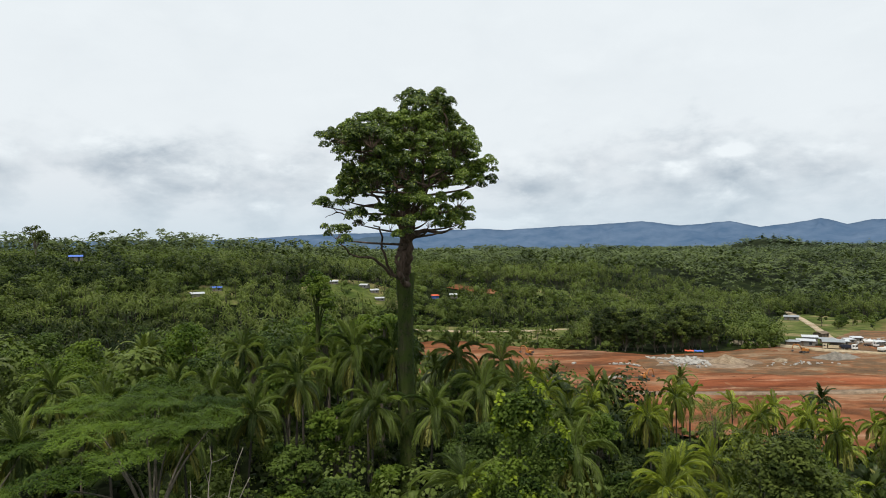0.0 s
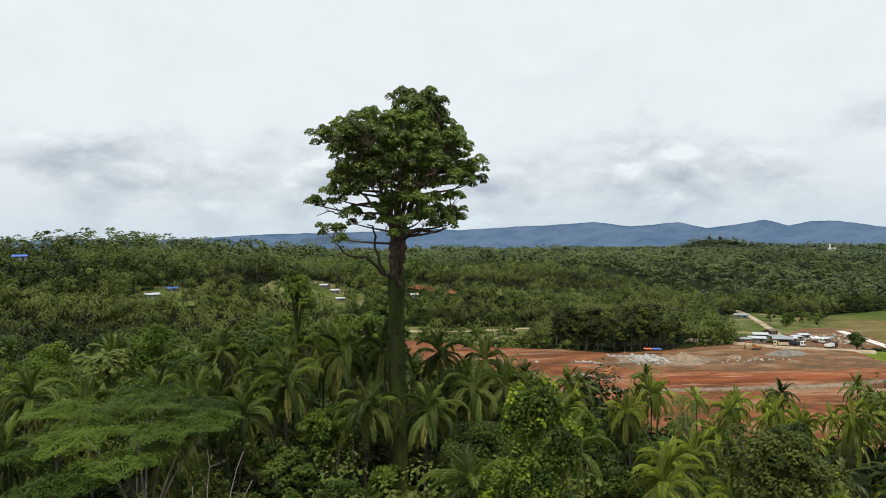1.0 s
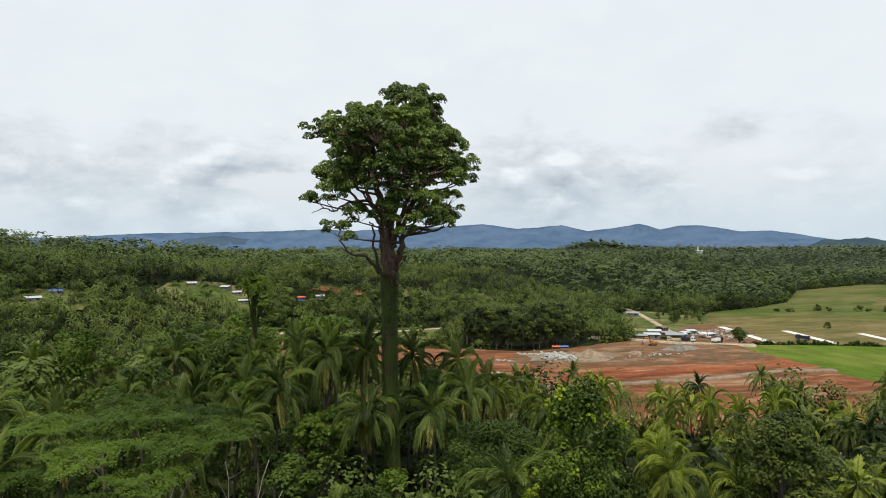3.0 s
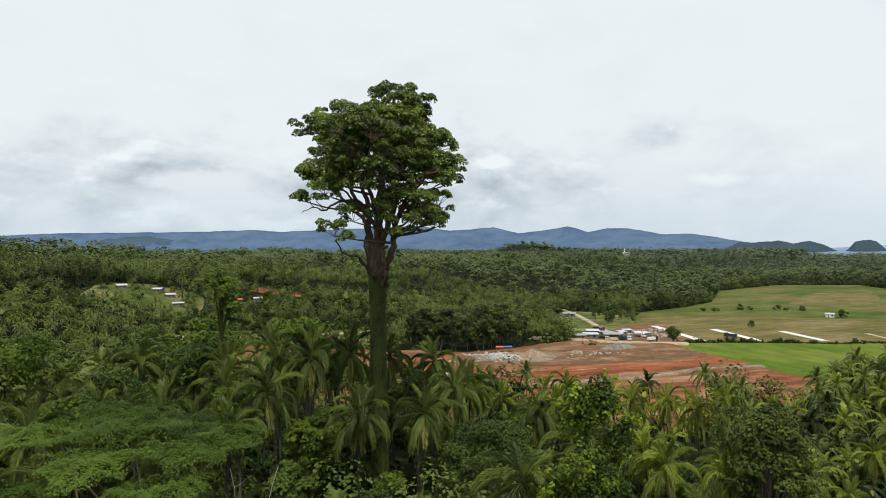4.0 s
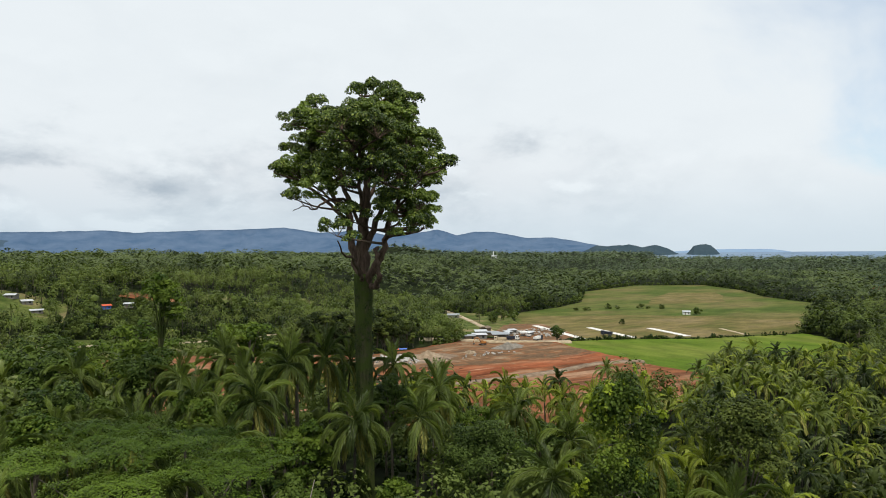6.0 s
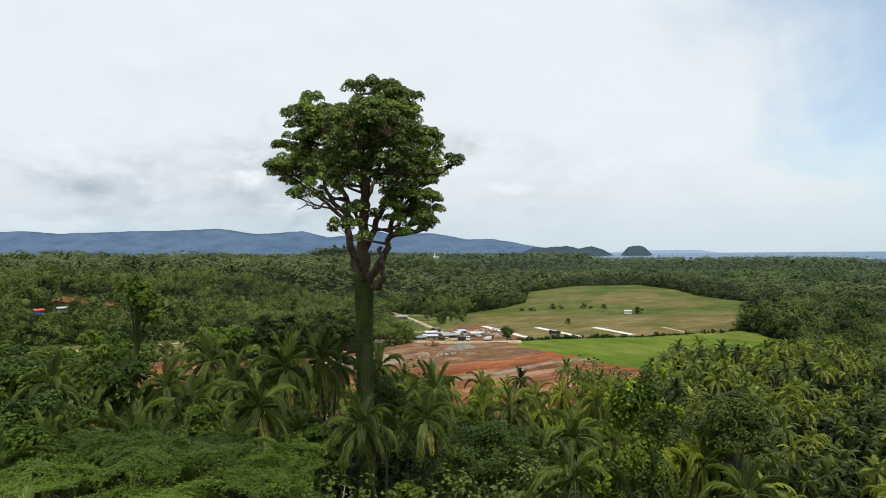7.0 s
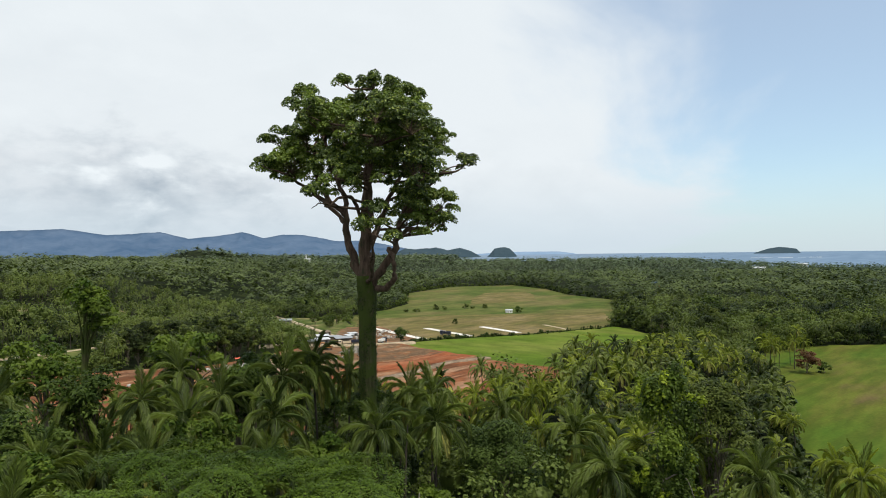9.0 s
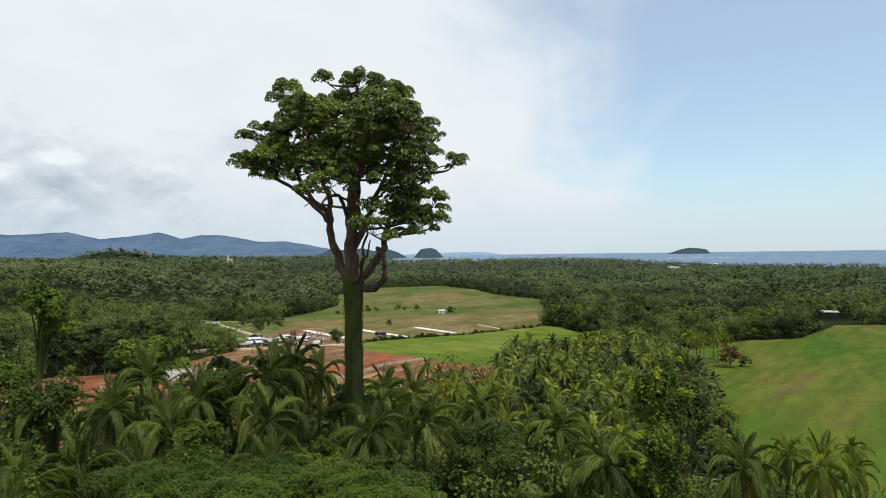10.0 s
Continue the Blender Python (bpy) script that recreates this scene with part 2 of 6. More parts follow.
M_SOIL = earth("red_soil", [(0.2, (0.102, 0.045, 0.023)), (0.4, (0.160, 0.061, 0.028)), (0.58, (0.203, 0.080, 0.037)), (0.8, (0.242, 0.141, 0.085))], 0.045, 0.45, (0.7, 1.35, 1, 8), 0.95, 0.4, [((0.30, 0.185, 0.115), 0.56, 0.66), ((0.105, 0.052, 0.030), 0.57, 0.66)])
M_SOIL_RED = earth("deep_red_soil", [(0.25, (0.13, 0.042, 0.020)), (0.55, (0.22, 0.070, 0.031)), (0.8, (0.27, 0.125, 0.068))], 0.03, 0.4, (0.3, 2.0, 1, 4), 0.95, 0.3, [((0.33, 0.20, 0.13), 0.60, 0.68), ((0.12, 0.045, 0.024), 0.57, 0.66)])
M_YARD = earth("trodden_earth", [(0.2, (0.105, 0.066, 0.040)), (0.45, (0.145, 0.088, 0.050)), (0.6, (0.185, 0.086, 0.040)), (0.8, (0.220, 0.158, 0.104))], 0.07, 0.5, (0.8, 1.2, 1, 20), 0.95, 0.4, [((0.255, 0.190, 0.128), 0.56, 0.66), ((0.080, 0.052, 0.033), 0.56, 0.66)])

# ---- mesh helpers ----
def part(name, bm, mat, parent, label="", smooth=False):
    me = bpy.data.meshes.new(name)
    bm.to_mesh(me)
    bm.free()
    for p in me.polygons:
        p.use_smooth = smooth
    if mat:
        me.materials.append(mat)
    ob = new(name, me)
    ob.parent = parent
    return tagged(ob, label)


def tri_mesh(name, V, T, mat, tint=None, smooth=False):
    """A mesh from numpy arrays of corners and triangles."""
    V, T = np.ascontiguousarray(V, np.float32), np.ascontiguousarray(T, np.int32)
    me = bpy.data.meshes.new(name)
    me.vertices.add(len(V))
    me.vertices.foreach_set("co", V.ravel())
    me.loops.add(T.size)
    me.loops.foreach_set("vertex_index", T.ravel())
    me.polygons.add(len(T))
    me.polygons.foreach_set("loop_start", np.arange(0, T.size, 3, dtype=np.int32))
    if smooth:
        me.polygons.foreach_set("use_smooth", np.ones(len(T), bool))
    if tint is not None:
        at = me.attributes.new("tint", "FLOAT", "POINT")
        at.data.foreach_set("value", np.ascontiguousarray(tint, np.float32))
    me.materials.append(mat)
    me.update(calc_edges=True)
    return me


def strew(template, places, turns, sizes, rng):
    """Copies of a template (V, T), turned about z and sized, as one V, T and one random tint per copy."""
    V, T = template
    n, k = len(places), len(V)
    c, s = np.cos(turns)[:, None], np.sin(turns)[:, None]
    sx = sizes[:, None]
    X = (V[None, :, 0] * c - V[None, :, 1] * s) * sx + places[:, 0:1]
    Y = (V[None, :, 0] * s + V[None, :, 1] * c) * sx + places[:, 1:2]
    Z = V[None, :, 2] * sx + places[:, 2:3]
    P = np.stack([X, Y, Z], -1).reshape(-1, 3)
    F = (T[None] + (np.arange(n) * k)[:, None, None]).reshape(-1, 3)
    return P, F, np.repeat(rng.random(n), k)


def joined(pieces):
    Vs, Ts, base = [], [], 0
    for V, T in pieces:
        Vs.append(np.asarray(V, float))
        Ts.append(np.asarray(T, int) + base)
        base += len(V)
    return np.concatenate(Vs), np.concatenate(Ts)


def tube(points, radii, sides=8):
    """A tapered, bent tube along points, as V, T."""
    P = np.asarray(points, float)
    r = np.asarray(radii, float)
    D = np.gradient(P, axis=0)
    D /= np.linalg.norm(D, axis=1)[:, None]
    ref = np.array([0.3, 0.9, 0.1]) if abs(D[0][2]) > 0.7 else np.array([0, 0, 1.0])
    A = np.cross(D, ref)
    A /= np.linalg.norm(A, axis=1)[:, None]
    B = np.cross(D, A)
    th = np.arange(sides) * 2 * np.pi / sides
    V = (P[:, None] + r[:, None, None] * (np.cos(th)[None, :, None] * A[:, None] + np.sin(th)[None, :, None] * B[:, None])).reshape(-1, 3)
    T = []
    for i in range(len(P) - 1):
        for j in range(sides):
            a, b = i * sides + j, i * sides + (j + 1) % sides
            T += [(a, b, b + sides), (a, b + sides, a + sides)]
    top = len(V)
    V = np.vstack([V, P[-1:]])
    T += [((len(P) - 1) * sides + j, (len(P) - 1) * sides + (j + 1) % sides, top) for j in range(sides)]
    return V, np.array(T)


def bend(points, n):
    """A smooth line of n points through the given ones."""
    P = np.asarray(points, float)
    if len(P) == 2:
        return P[0] + (P[1] - P[0]) * np.linspace(0, 1, n)[:, None]
    Q = np.vstack([2 * P[0] - P[1], P, 2 * P[-1] - P[-2]])
    out = []
    for u in np.linspace(0, len(P) - 1.0001, n):
        i, f = int(u), u % 1
        a, b, c, d = Q[i:i + 4]
        out.append(0.5 * (2 * b + (c - a) * f + (2 * a - 5 * b + 4 * c - d) * f ** 2 + (3 * b - a - 3 * c + d) * f ** 3))
    return np.array(out)


def leaves(centres, normals, size, rng, aspect=0.55, fold=0.25, single=False):
    """A folded leaf blade (two triangles, or one far off) at every centre, facing its normal."""
    C, N = np.asarray(centres, float), np.asarray(normals, float)
    N = N / np.linalg.norm(N, axis=1)[:, None]
    U = np.cross(N, rng.normal(size=N.shape))
    U /= np.linalg.norm(U, axis=1)[:, None] + 1e-9
    W = np.cross(N, U)
    s = (size * rng.uniform(0.65, 1.35, len(C)))[:, None]
    a, b = C - U * s * 0.5, C + U * s * 0.5
    if single:
        V = np.stack([a, C + W * s * aspect - U * s * 0.1, b], 1).reshape(-1, 3)
        return V, np.arange(len(V)).reshape(-1, 3)
    c, d = C + W * s * aspect * 0.5 - N * s * fold * 0.4, C - W * s * aspect * 0.5 - N * s * fold * 0.4
    V = np.stack([a, c, b, d], 1).reshape(-1, 3)
    i = np.arange(len(C))[:, None] * 4
    return V, np.concatenate([i + [0, 2, 1], i + [0, 3, 2]])


def shell(n, rng, up=0.35):
    """Random directions, crowded towards the top."""
    D = rng.normal(size=(n, 3))
    D[:, 2] += up * np.abs(rng.normal(size=n)) * 1.5
    return D / np.linalg.norm(D, axis=1)[:, None]


def smooth(a, b, v):
    t = np.clip((v - a) / (b - a), 0, 1)
    return t * t * (3 - 2 * t)


_lattice = np.random.RandomState(5).rand(256, 256)


def lump(x, y, size):
    """Value noise, 0 to 1, with lumps of that many metres."""
    u, v = np.asarray(x, float) / size, np.asarray(y, float) / size
    i, j = np.floor(u).astype(int), np.floor(v).astype(int)
    f, g = u - i, v - j
    f, g = f * f * (3 - 2 * f), g * g * (3 - 2 * g)
    h = lambda a, b: _lattice[a % 256, b % 256]
    return (h(i, j) * (1 - f) + h(i + 1, j) * f) * (1 - g) + (h(i, j + 1) * (1 - f) + h(i + 1, j + 1) * f) * g


def inside(x, y, poly):
    """Which points lie in a polygon."""
    x, y = np.asarray(x, float), np.asarray(y, float)
    hit = np.zeros(x.shape, bool)
    for (ax, ay), (bx, by) in zip(poly, poly[1:] + poly[:1]):
        if ay == by:
            continue
        hit ^= ((ay > y) != (by > y)) & (x < (bx - ax) * (y - ay) / (by - ay) + ax)
    return hit


# ---- the lie of the land ----
SITE = [(-45, 285), (-38, 345), (4, 370), (34, 350), (61, 339), (98, 318), (127, 322), (178, 341), (214, 338), (214, 306), (206, 275), (204, 250), (200, 228), (202, 187), (150, 158), (100, 158), (55, 186), (20, 212), (-25, 240)]
PADDY = [(216, 306), (224, 309), (262, 294), (303, 272), (372, 256), (368, 240), (330, 200), (270, 165), (215, 160), (204, 187), (202, 228), (206, 250), (208, 275)]
MEADOW = [(226, 312), (262, 297), (303, 275), (372, 259), (423, 281), (560, 355), (618, 390), (668, 478), (760, 572), (838, 692), (745, 748), (573, 672), (443, 535), (375, 494), (316, 473), (290, 447), (258, 400), (236, 345)]
PASTURE = [(78, 40), (96, 60), (128, 72), (150, 80), (194, 95), (236, 113), (262, 127), (297, 138), (330, 130), (358, 118), (382, 94), (474, 85), (489, 60), (520, -60), (350, -120), (180, -60), (110, 0)]
WORK_YARD = [(198, 334), (213, 312), (228, 311), (240, 318), (262, 358), (272, 392), (252, 402), (228, 382), (206, 354)]
GROVE = [(74, 336), (98, 316), (127, 318), (150, 330), (146, 352), (104, 368), (78, 366)]
VERGE = [(206, 340), (232, 340), (255, 395), (288, 450), (275, 500), (255, 500), (212, 430), (187, 372)]

VERGE_WEST = [(-42, 348), (-36, 392), (20, 410), (66, 428), (92, 432), (84, 396), (62, 343), (34, 354), (4, 374)]
TRACK_SIDE = [(172, 330), (218, 330), (268, 490), (236, 490), (186, 385)]
SOUTH_EDGE = [(62, 40), (110, 56), (128, 70), (260, 110), (284, 112), (300, 136), (262, 140), (200, 120), (140, 104), (96, 88), (66, 72)]
HEDGE_STRIP = [(206, 300), (226, 318), (304, 281), (376, 264), (374, 250), (300, 266), (255, 290)]
HILLSIDE = [(-226, 398), (-206, 414), (-262, 545), (-296, 590), (-335, 596), (-340, 575)]
HOUSES = [(-315, 570), (-283, 538), (-144, 388), (-137, 401), (-73, 442), (-53, 446), (-46, 440), (-41, 428), (-6, 454), (7, 463), (258, 556), (243, 465), (529, 94), (451, 143), (920, 479), (1863, 626), (2335, 640)]
GLADES = [(80, 522, 22), (60, 512, 16), (142, 548, 14), (14, 486, 15), (28, 492, 12), (-60, 412, 16), (-85, 420, 14), (-348, 560, 16), (935, 625, 26), (170, 505, 12), (1232, 1830, 45), (450, 86, 15), (468, 88, 14), (488, 90, 15), (508, 92, 14), (440, 141, 10), (425, 138, 8), (410, 134, 7), (915, 610, 24), (893, 596, 22)]


def shore(b):
    return np.interp(b, [-180, 48, 56, 60, 71, 76, 90, 180], [9000, 9000, 4800, 4200, 3400, 2500, 2300, 2300])


def height(x, y):
    """Ground level: a knoll under the giant tree, a flat plain, and land rising to the north-west."""
    x, y = np.asarray(x, float), np.asarray(y, float)
    s = y - 0.75 * x
    r = np.hypot(x, y)
    b = np.degrees(np.arctan2(x, y))
    dx = np.where(x > -15, (x + 15) / 92, (x + 15) / 420)
    knoll = 19 * (1 - smooth(0.2, 1.0, np.hypot(dx, (y - 60) / np.where(y > 60, 185, 120))))
    rise = 24 * smooth(365, 520, s) + 11 * smooth(520, 1200, s) + 6 * smooth(1200, 2600, s)
    left = 20 * np.exp(-((x + 330) ** 2 + (y - 600) ** 2) / (2 * 190 ** 2))
    far = 16 * smooth(1500, 3400, r) * smooth(36, 46, b) * (1 - smooth(64, 72, b))
    cone = 40 * np.exp(-((x - 1230) ** 2 + (y - 2500) ** 2) / (2 * 105 ** 2)) + 15 * np.exp(-((x - 1700) ** 2 + (y - 2600) ** 2) / (2 * 260 ** 2))
    rough = (lump(x, y, 90) - 0.5) * 13 * smooth(380, 560, s) + (lump(x, y, 260) - 0.5) * 9 * smooth(600, 1000, s)
    z = knoll + rise + left * smooth(250, 420, s) + far + cone + rough
    sea = smooth(0, 120, r - shore(b))
    return z * (1 - sea) - 6 * sea

# ---- ground, water, distance ----
def ring_sheet(name, mat, radii, bearings, z_of, label, category, closed=False):
    R_, B_ = np.meshgrid(np.asarray(radii, float), np.radians(bearings), indexing="ij")
    X, Y = R_ * np.sin(B_), R_ * np.cos(B_)
    V = np.stack([X, Y, z_of(X, Y)], -1).reshape(-1, 3)
    m = len(bearings)
    i, j = np.meshgrid(np.arange(len(radii) - 1), np.arange(m if closed else m - 1), indexing="ij")
    a, b = (i * m + j).ravel(), (i * m + (j + 1) % m).ravel()
    T = np.concatenate([np.stack([a, a + m, b + m], 1), np.stack([a, b + m, b], 1)])
    T = T[:, ::-1]
    return tagged(new(name, tri_mesh(name, V, T, mat, smooth=True)), label, category, kind="structure")


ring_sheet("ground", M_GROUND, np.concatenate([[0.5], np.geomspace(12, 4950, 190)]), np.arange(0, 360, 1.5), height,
           "dark green forest floor, deepened with painted shade, on a low knoll and plain", "ground", True)

m, n_, l_, b_ = material("sea_water", 0.5, 0, 0.3)
l_.new(ramp_node(n_, l_, noise_node(n_, l_, 0.004, 5, 0.6, "Object", (1, 4, 1, 30)), [(0.35, (0.07, 0.13, 0.21)), (0.7, (0.13, 0.20, 0.29))]), b_.inputs["Base Color"])
M_SEA = m
ring_sheet("water", M_SEA, [2250, 2600, 3000, 3400, 3800, 4200, 4600, 4940], np.arange(46, 186, 2.0),
           lambda X, Y: 49.5 * smooth(2600, 5000, np.hypot(X, Y)), "calm blue-grey sea reaching to the horizon", "sea")


def hazed_material(name, low_col, high_col, strength):
    """Land kilometres off: the air's haze painted into its colour, with a faint glow."""
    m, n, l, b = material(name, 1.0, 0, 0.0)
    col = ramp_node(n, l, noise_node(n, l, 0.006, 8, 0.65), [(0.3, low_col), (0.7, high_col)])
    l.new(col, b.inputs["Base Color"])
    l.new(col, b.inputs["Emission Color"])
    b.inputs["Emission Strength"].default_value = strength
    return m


M_MOUNTAIN = hazed_material("hazy_mountain", (0.041, 0.074, 0.126), (0.078, 0.113, 0.168), 0.52)
M_FOOTHILL = hazed_material("hazy_foothill", (0.038, 0.062, 0.088), (0.050, 0.076, 0.104), 0.5)
M_CAPE = hazed_material("hazy_far_cape", (0.13, 0.19, 0.27), (0.16, 0.22, 0.30), 0.6)
M_KARST = hazed_material("hazy_headland", (0.026, 0.043, 0.056), (0.040, 0.059, 0.070), 0.5)


def ridge(name, mat, profile, distance, depth, label, category, step=0.15, rough=0.05, foot=0.6):
    """A chain of hills: its skyline by bearing and height in degrees above the eye, with slopes and spurs in front."""
    bs = np.arange(profile[0][0], profile[-1][0] + step / 2, step)
    top = np.interp(bs, [p[0] for p in profile], [p[1] for p in profile])
    top = top + rough * (lump(bs * 40, 0 * bs + 7, 30) + 0.5 * lump(bs * 40, 0 * bs + 3, 11) - 0.75)
    rows = np.linspace(0, 1, 20)
    V = []
    for u in rows:
        d = distance - depth * (1 - u)
        spur = 0.6 * (1 - np.abs(2 * lump(bs * 20 + 25 * u, u * 75 + 0 * bs, 42) - 1)) + 0.4 * (1 - np.abs(2 * lump(bs * 20 - 14 * u, u * 75 + 0 * bs, 17) - 1))
        d = d - depth * 0.10 * spur * (1 - u)
        e = -foot + (top + foot) * (u ** 1.1) * np.where(u < 1, 0.76 + 0.26 * spur, 1)
        e = np.minimum(e, top)
        z = 52 + d * np.tan(np.radians(e))
        V.append(np.stack([d * np.sin(np.radians(bs)) - 27, d * np.cos(np.radians(bs)) + 9, z], -1))
    V.append(V[-1] * [1.01, 1.01, 0] - [0, 0, 20])
    V = np.concatenate(V)
    m = len(bs)
    i, j = np.meshgrid(np.arange(len(rows)), np.arange(m - 1), indexing="ij")
    a = (i * m + j).ravel()
    T = np.concatenate([np.stack([a, a + 1, a + m + 1], 1), np.stack([a, a + m + 1, a + m], 1)])
    return tagged(new(name, tri_mesh(name, V, T, mat, smooth=True)), label, category, kind="structure")


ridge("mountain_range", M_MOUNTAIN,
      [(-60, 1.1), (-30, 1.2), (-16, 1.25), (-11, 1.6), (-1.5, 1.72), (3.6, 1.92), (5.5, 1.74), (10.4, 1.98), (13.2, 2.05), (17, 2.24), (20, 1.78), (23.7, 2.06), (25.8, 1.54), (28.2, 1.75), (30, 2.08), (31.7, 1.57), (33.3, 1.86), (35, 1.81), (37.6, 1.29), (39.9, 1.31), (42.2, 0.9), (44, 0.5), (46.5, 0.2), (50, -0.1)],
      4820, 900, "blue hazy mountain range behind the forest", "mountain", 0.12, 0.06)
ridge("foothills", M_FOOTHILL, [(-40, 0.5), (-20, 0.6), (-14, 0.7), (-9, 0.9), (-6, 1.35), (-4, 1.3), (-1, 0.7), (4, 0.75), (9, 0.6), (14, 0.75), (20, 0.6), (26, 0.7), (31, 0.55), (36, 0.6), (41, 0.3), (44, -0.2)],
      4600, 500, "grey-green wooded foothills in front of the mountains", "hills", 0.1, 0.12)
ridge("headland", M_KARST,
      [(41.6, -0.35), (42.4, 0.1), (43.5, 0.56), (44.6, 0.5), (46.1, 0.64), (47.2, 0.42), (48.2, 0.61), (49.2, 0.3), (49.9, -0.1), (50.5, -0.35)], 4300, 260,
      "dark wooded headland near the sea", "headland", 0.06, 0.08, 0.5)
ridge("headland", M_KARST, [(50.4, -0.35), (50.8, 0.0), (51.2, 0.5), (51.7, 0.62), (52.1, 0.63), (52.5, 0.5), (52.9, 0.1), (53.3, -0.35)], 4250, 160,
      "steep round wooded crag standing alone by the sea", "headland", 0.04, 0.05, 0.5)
ridge("headland", M_CAPE, [(49, 0.0), (52, 0.2), (54.4, 0.19), (56.8, 0.2), (57.8, 0.06), (58.4, -0.05)], 4850, 100, "hazy far cape low on the sea", "headland", 0.08, 0.03, 0.1)
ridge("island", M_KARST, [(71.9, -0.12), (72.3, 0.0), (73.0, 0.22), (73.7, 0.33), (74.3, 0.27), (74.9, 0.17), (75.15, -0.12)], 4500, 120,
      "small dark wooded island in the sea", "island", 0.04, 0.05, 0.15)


def sheet(name, mat, poly, label, category, lift=0.12, cell=6.0, relief=None, ragged=3.0):
    """A piece of open land, cut along its outline, laid on the ground."""
    bm = bmesh.new()
    ring = []
    for (ax, ay), (bx, by) in zip(poly, poly[1:] + poly[:1]):
        k = max(1, int(math.hypot(bx - ax, by - ay) / 5))
        for u in np.arange(k) / k:
            x, y = ax + (bx - ax) * u, ay + (by - ay) * u
            ring.append((x + ragged * (float(lump(x, y + 31, 6)) - 0.5), y + ragged * (float(lump(x + 77, y, 6)) - 0.5)))
    f = bm.faces.new([bm.verts.new((x, y, 0)) for x, y in ring])
    xs, ys = [p[0] for p in poly], [p[1] for p in poly]
    for lo, hi, axis in ((min(xs), max(xs), 0), (min(ys), max(ys), 1)):
        for c in np.arange(lo + cell, hi, cell):
            at = (c, 0, 0) if axis == 0 else (0, c, 0)
            bmesh.ops.bisect_plane(bm, geom=bm.verts[:] + bm.edges[:] + bm.faces[:], plane_co=at, plane_no=(1, 0, 0) if axis == 0 else (0, 1, 0))
    X = np.array([v.co.x for v in bm.verts])
    Y = np.array([v.co.y for v in bm.verts])
    Z = height(X, Y) + lift + (relief(X, Y) if relief else 0)
    for v, z in zip(bm.verts, Z):
        v.co.z = z
    if f.is_valid and f.normal.z < 0 or sum(q.normal.z * q.calc_area() for q in bm.faces) < 0:
        bmesh.ops.reverse_faces(bm, faces=bm.faces[:])
    ob = part(name, bm, mat, None, label, True)
    return tagged(ob, label, category, kind="structure")


M_PADDY = earth("rice_green", [(0.25, (0.062, 0.105, 0.011)), (0.5, (0.085, 0.130, 0.014)), (0.8, (0.125, 0.150, 0.028))], 0.02, 0.8, (1, 0.5, 1, 30))
M_MEADOW = earth("meadow_grass", [(0.25, (0.057, 0.084, 0.017)), (0.5, (0.086, 0.101, 0.026)), (0.75, (0.125, 0.112, 0.043))], 0.014, 0.6, (0.7, 1.25, 1, -33))
M_STUBBLE = earth("dry_stubble", [(0.25, (0.086, 0.088, 0.026)), (0.5, (0.136, 0.112, 0.043)), (0.75, (0.168, 0.133, 0.065))], 0.024, 0.7, (0.7, 1.4, 1, -33))
M_PASTURE = earth("pasture_grass", [(0.2, (0.044, 0.086, 0.010)), (0.46, (0.068, 0.098, 0.013)), (0.66, (0.090, 0.100, 0.018)), (0.88, (0.100, 0.080, 0.032))], 0.022, 0.9, (0.4, 1.7, 1, 12))
M_VERGE = earth("verge_grass", [(0.25, (0.048, 0.072, 0.016)), (0.55, (0.098, 0.115, 0.034)), (0.8, (0.20, 0.165, 0.085))], 0.05, 0.8)
M_ROAD = earth("pale_dirt_road", [(0.3, (0.33, 0.26, 0.17)), (0.7, (0.44, 0.37, 0.27))], 0.12, 1.0)
M_GRAVEL = earth("grey_gravel", [(0.3, (0.17, 0.125, 0.09)), (0.7, (0.27, 0.205, 0.15))], 0.15, 1.5)
M_CONCRETE = earth("fresh_concrete", [(0.3, (0.58, 0.56, 0.52)), (0.7, (0.70, 0.68, 0.65))], 0.1, 1.0)

def site_bumps(X, Y):
    return 1.0 * lump(X, Y, 26) + 0.5 * lump(X, Y, 7)


def site_level(x, y):
    return float(height(x, y)) + 0.15 + float(site_bumps(x, y))


sheet("earthworks", M_SOIL, SITE, "levelled red-orange soil of a building site with vehicle tracks", "bare soil", 0.15, 5.0, site_bumps)
sheet("earthworks", M_YARD, [(92, 268), (140, 262), (204, 263), (211, 300), (211, 334), (178, 338), (127, 319), (100, 315), (84, 292)], "brown trodden yard strewn with gravel on the building site", "bare soil", 0.23, 5.0, site_bumps, 7.0)
sheet("earthworks", M_SOIL_RED, [(88, 241), (150, 243), (203, 240), (205, 259), (150, 259), (96, 262)], "freshly cut deep red soil band on the building site", "bare soil", 0.21, 5.0, site_bumps, 6.0)
sheet("earthworks", M_GRAVEL, [(92, 285), (120, 280), (140, 290), (138, 306), (112, 311), (96, 303)], "grey gravel spread under heaps of stones", "bare soil", 0.31, 5.0, site_bumps, 6.0)
sheet("rice_field", M_PADDY, PADDY, "bright green rice field beside the building site", "field", 0.12, 10)
sheet("meadow", M_MEADOW, MEADOW, "wide yellow-green meadow ringed by palms", "field", 0.12, 14)
sheet("stubble_field", M_STUBBLE, [(232, 318), (262, 300), (303, 278), (372, 262), (420, 284), (470, 318), (420, 362), (362, 411), (291, 442), (262, 398), (242, 345)], "tan dry stubble field with sparse grass", "field", 0.2, 14)
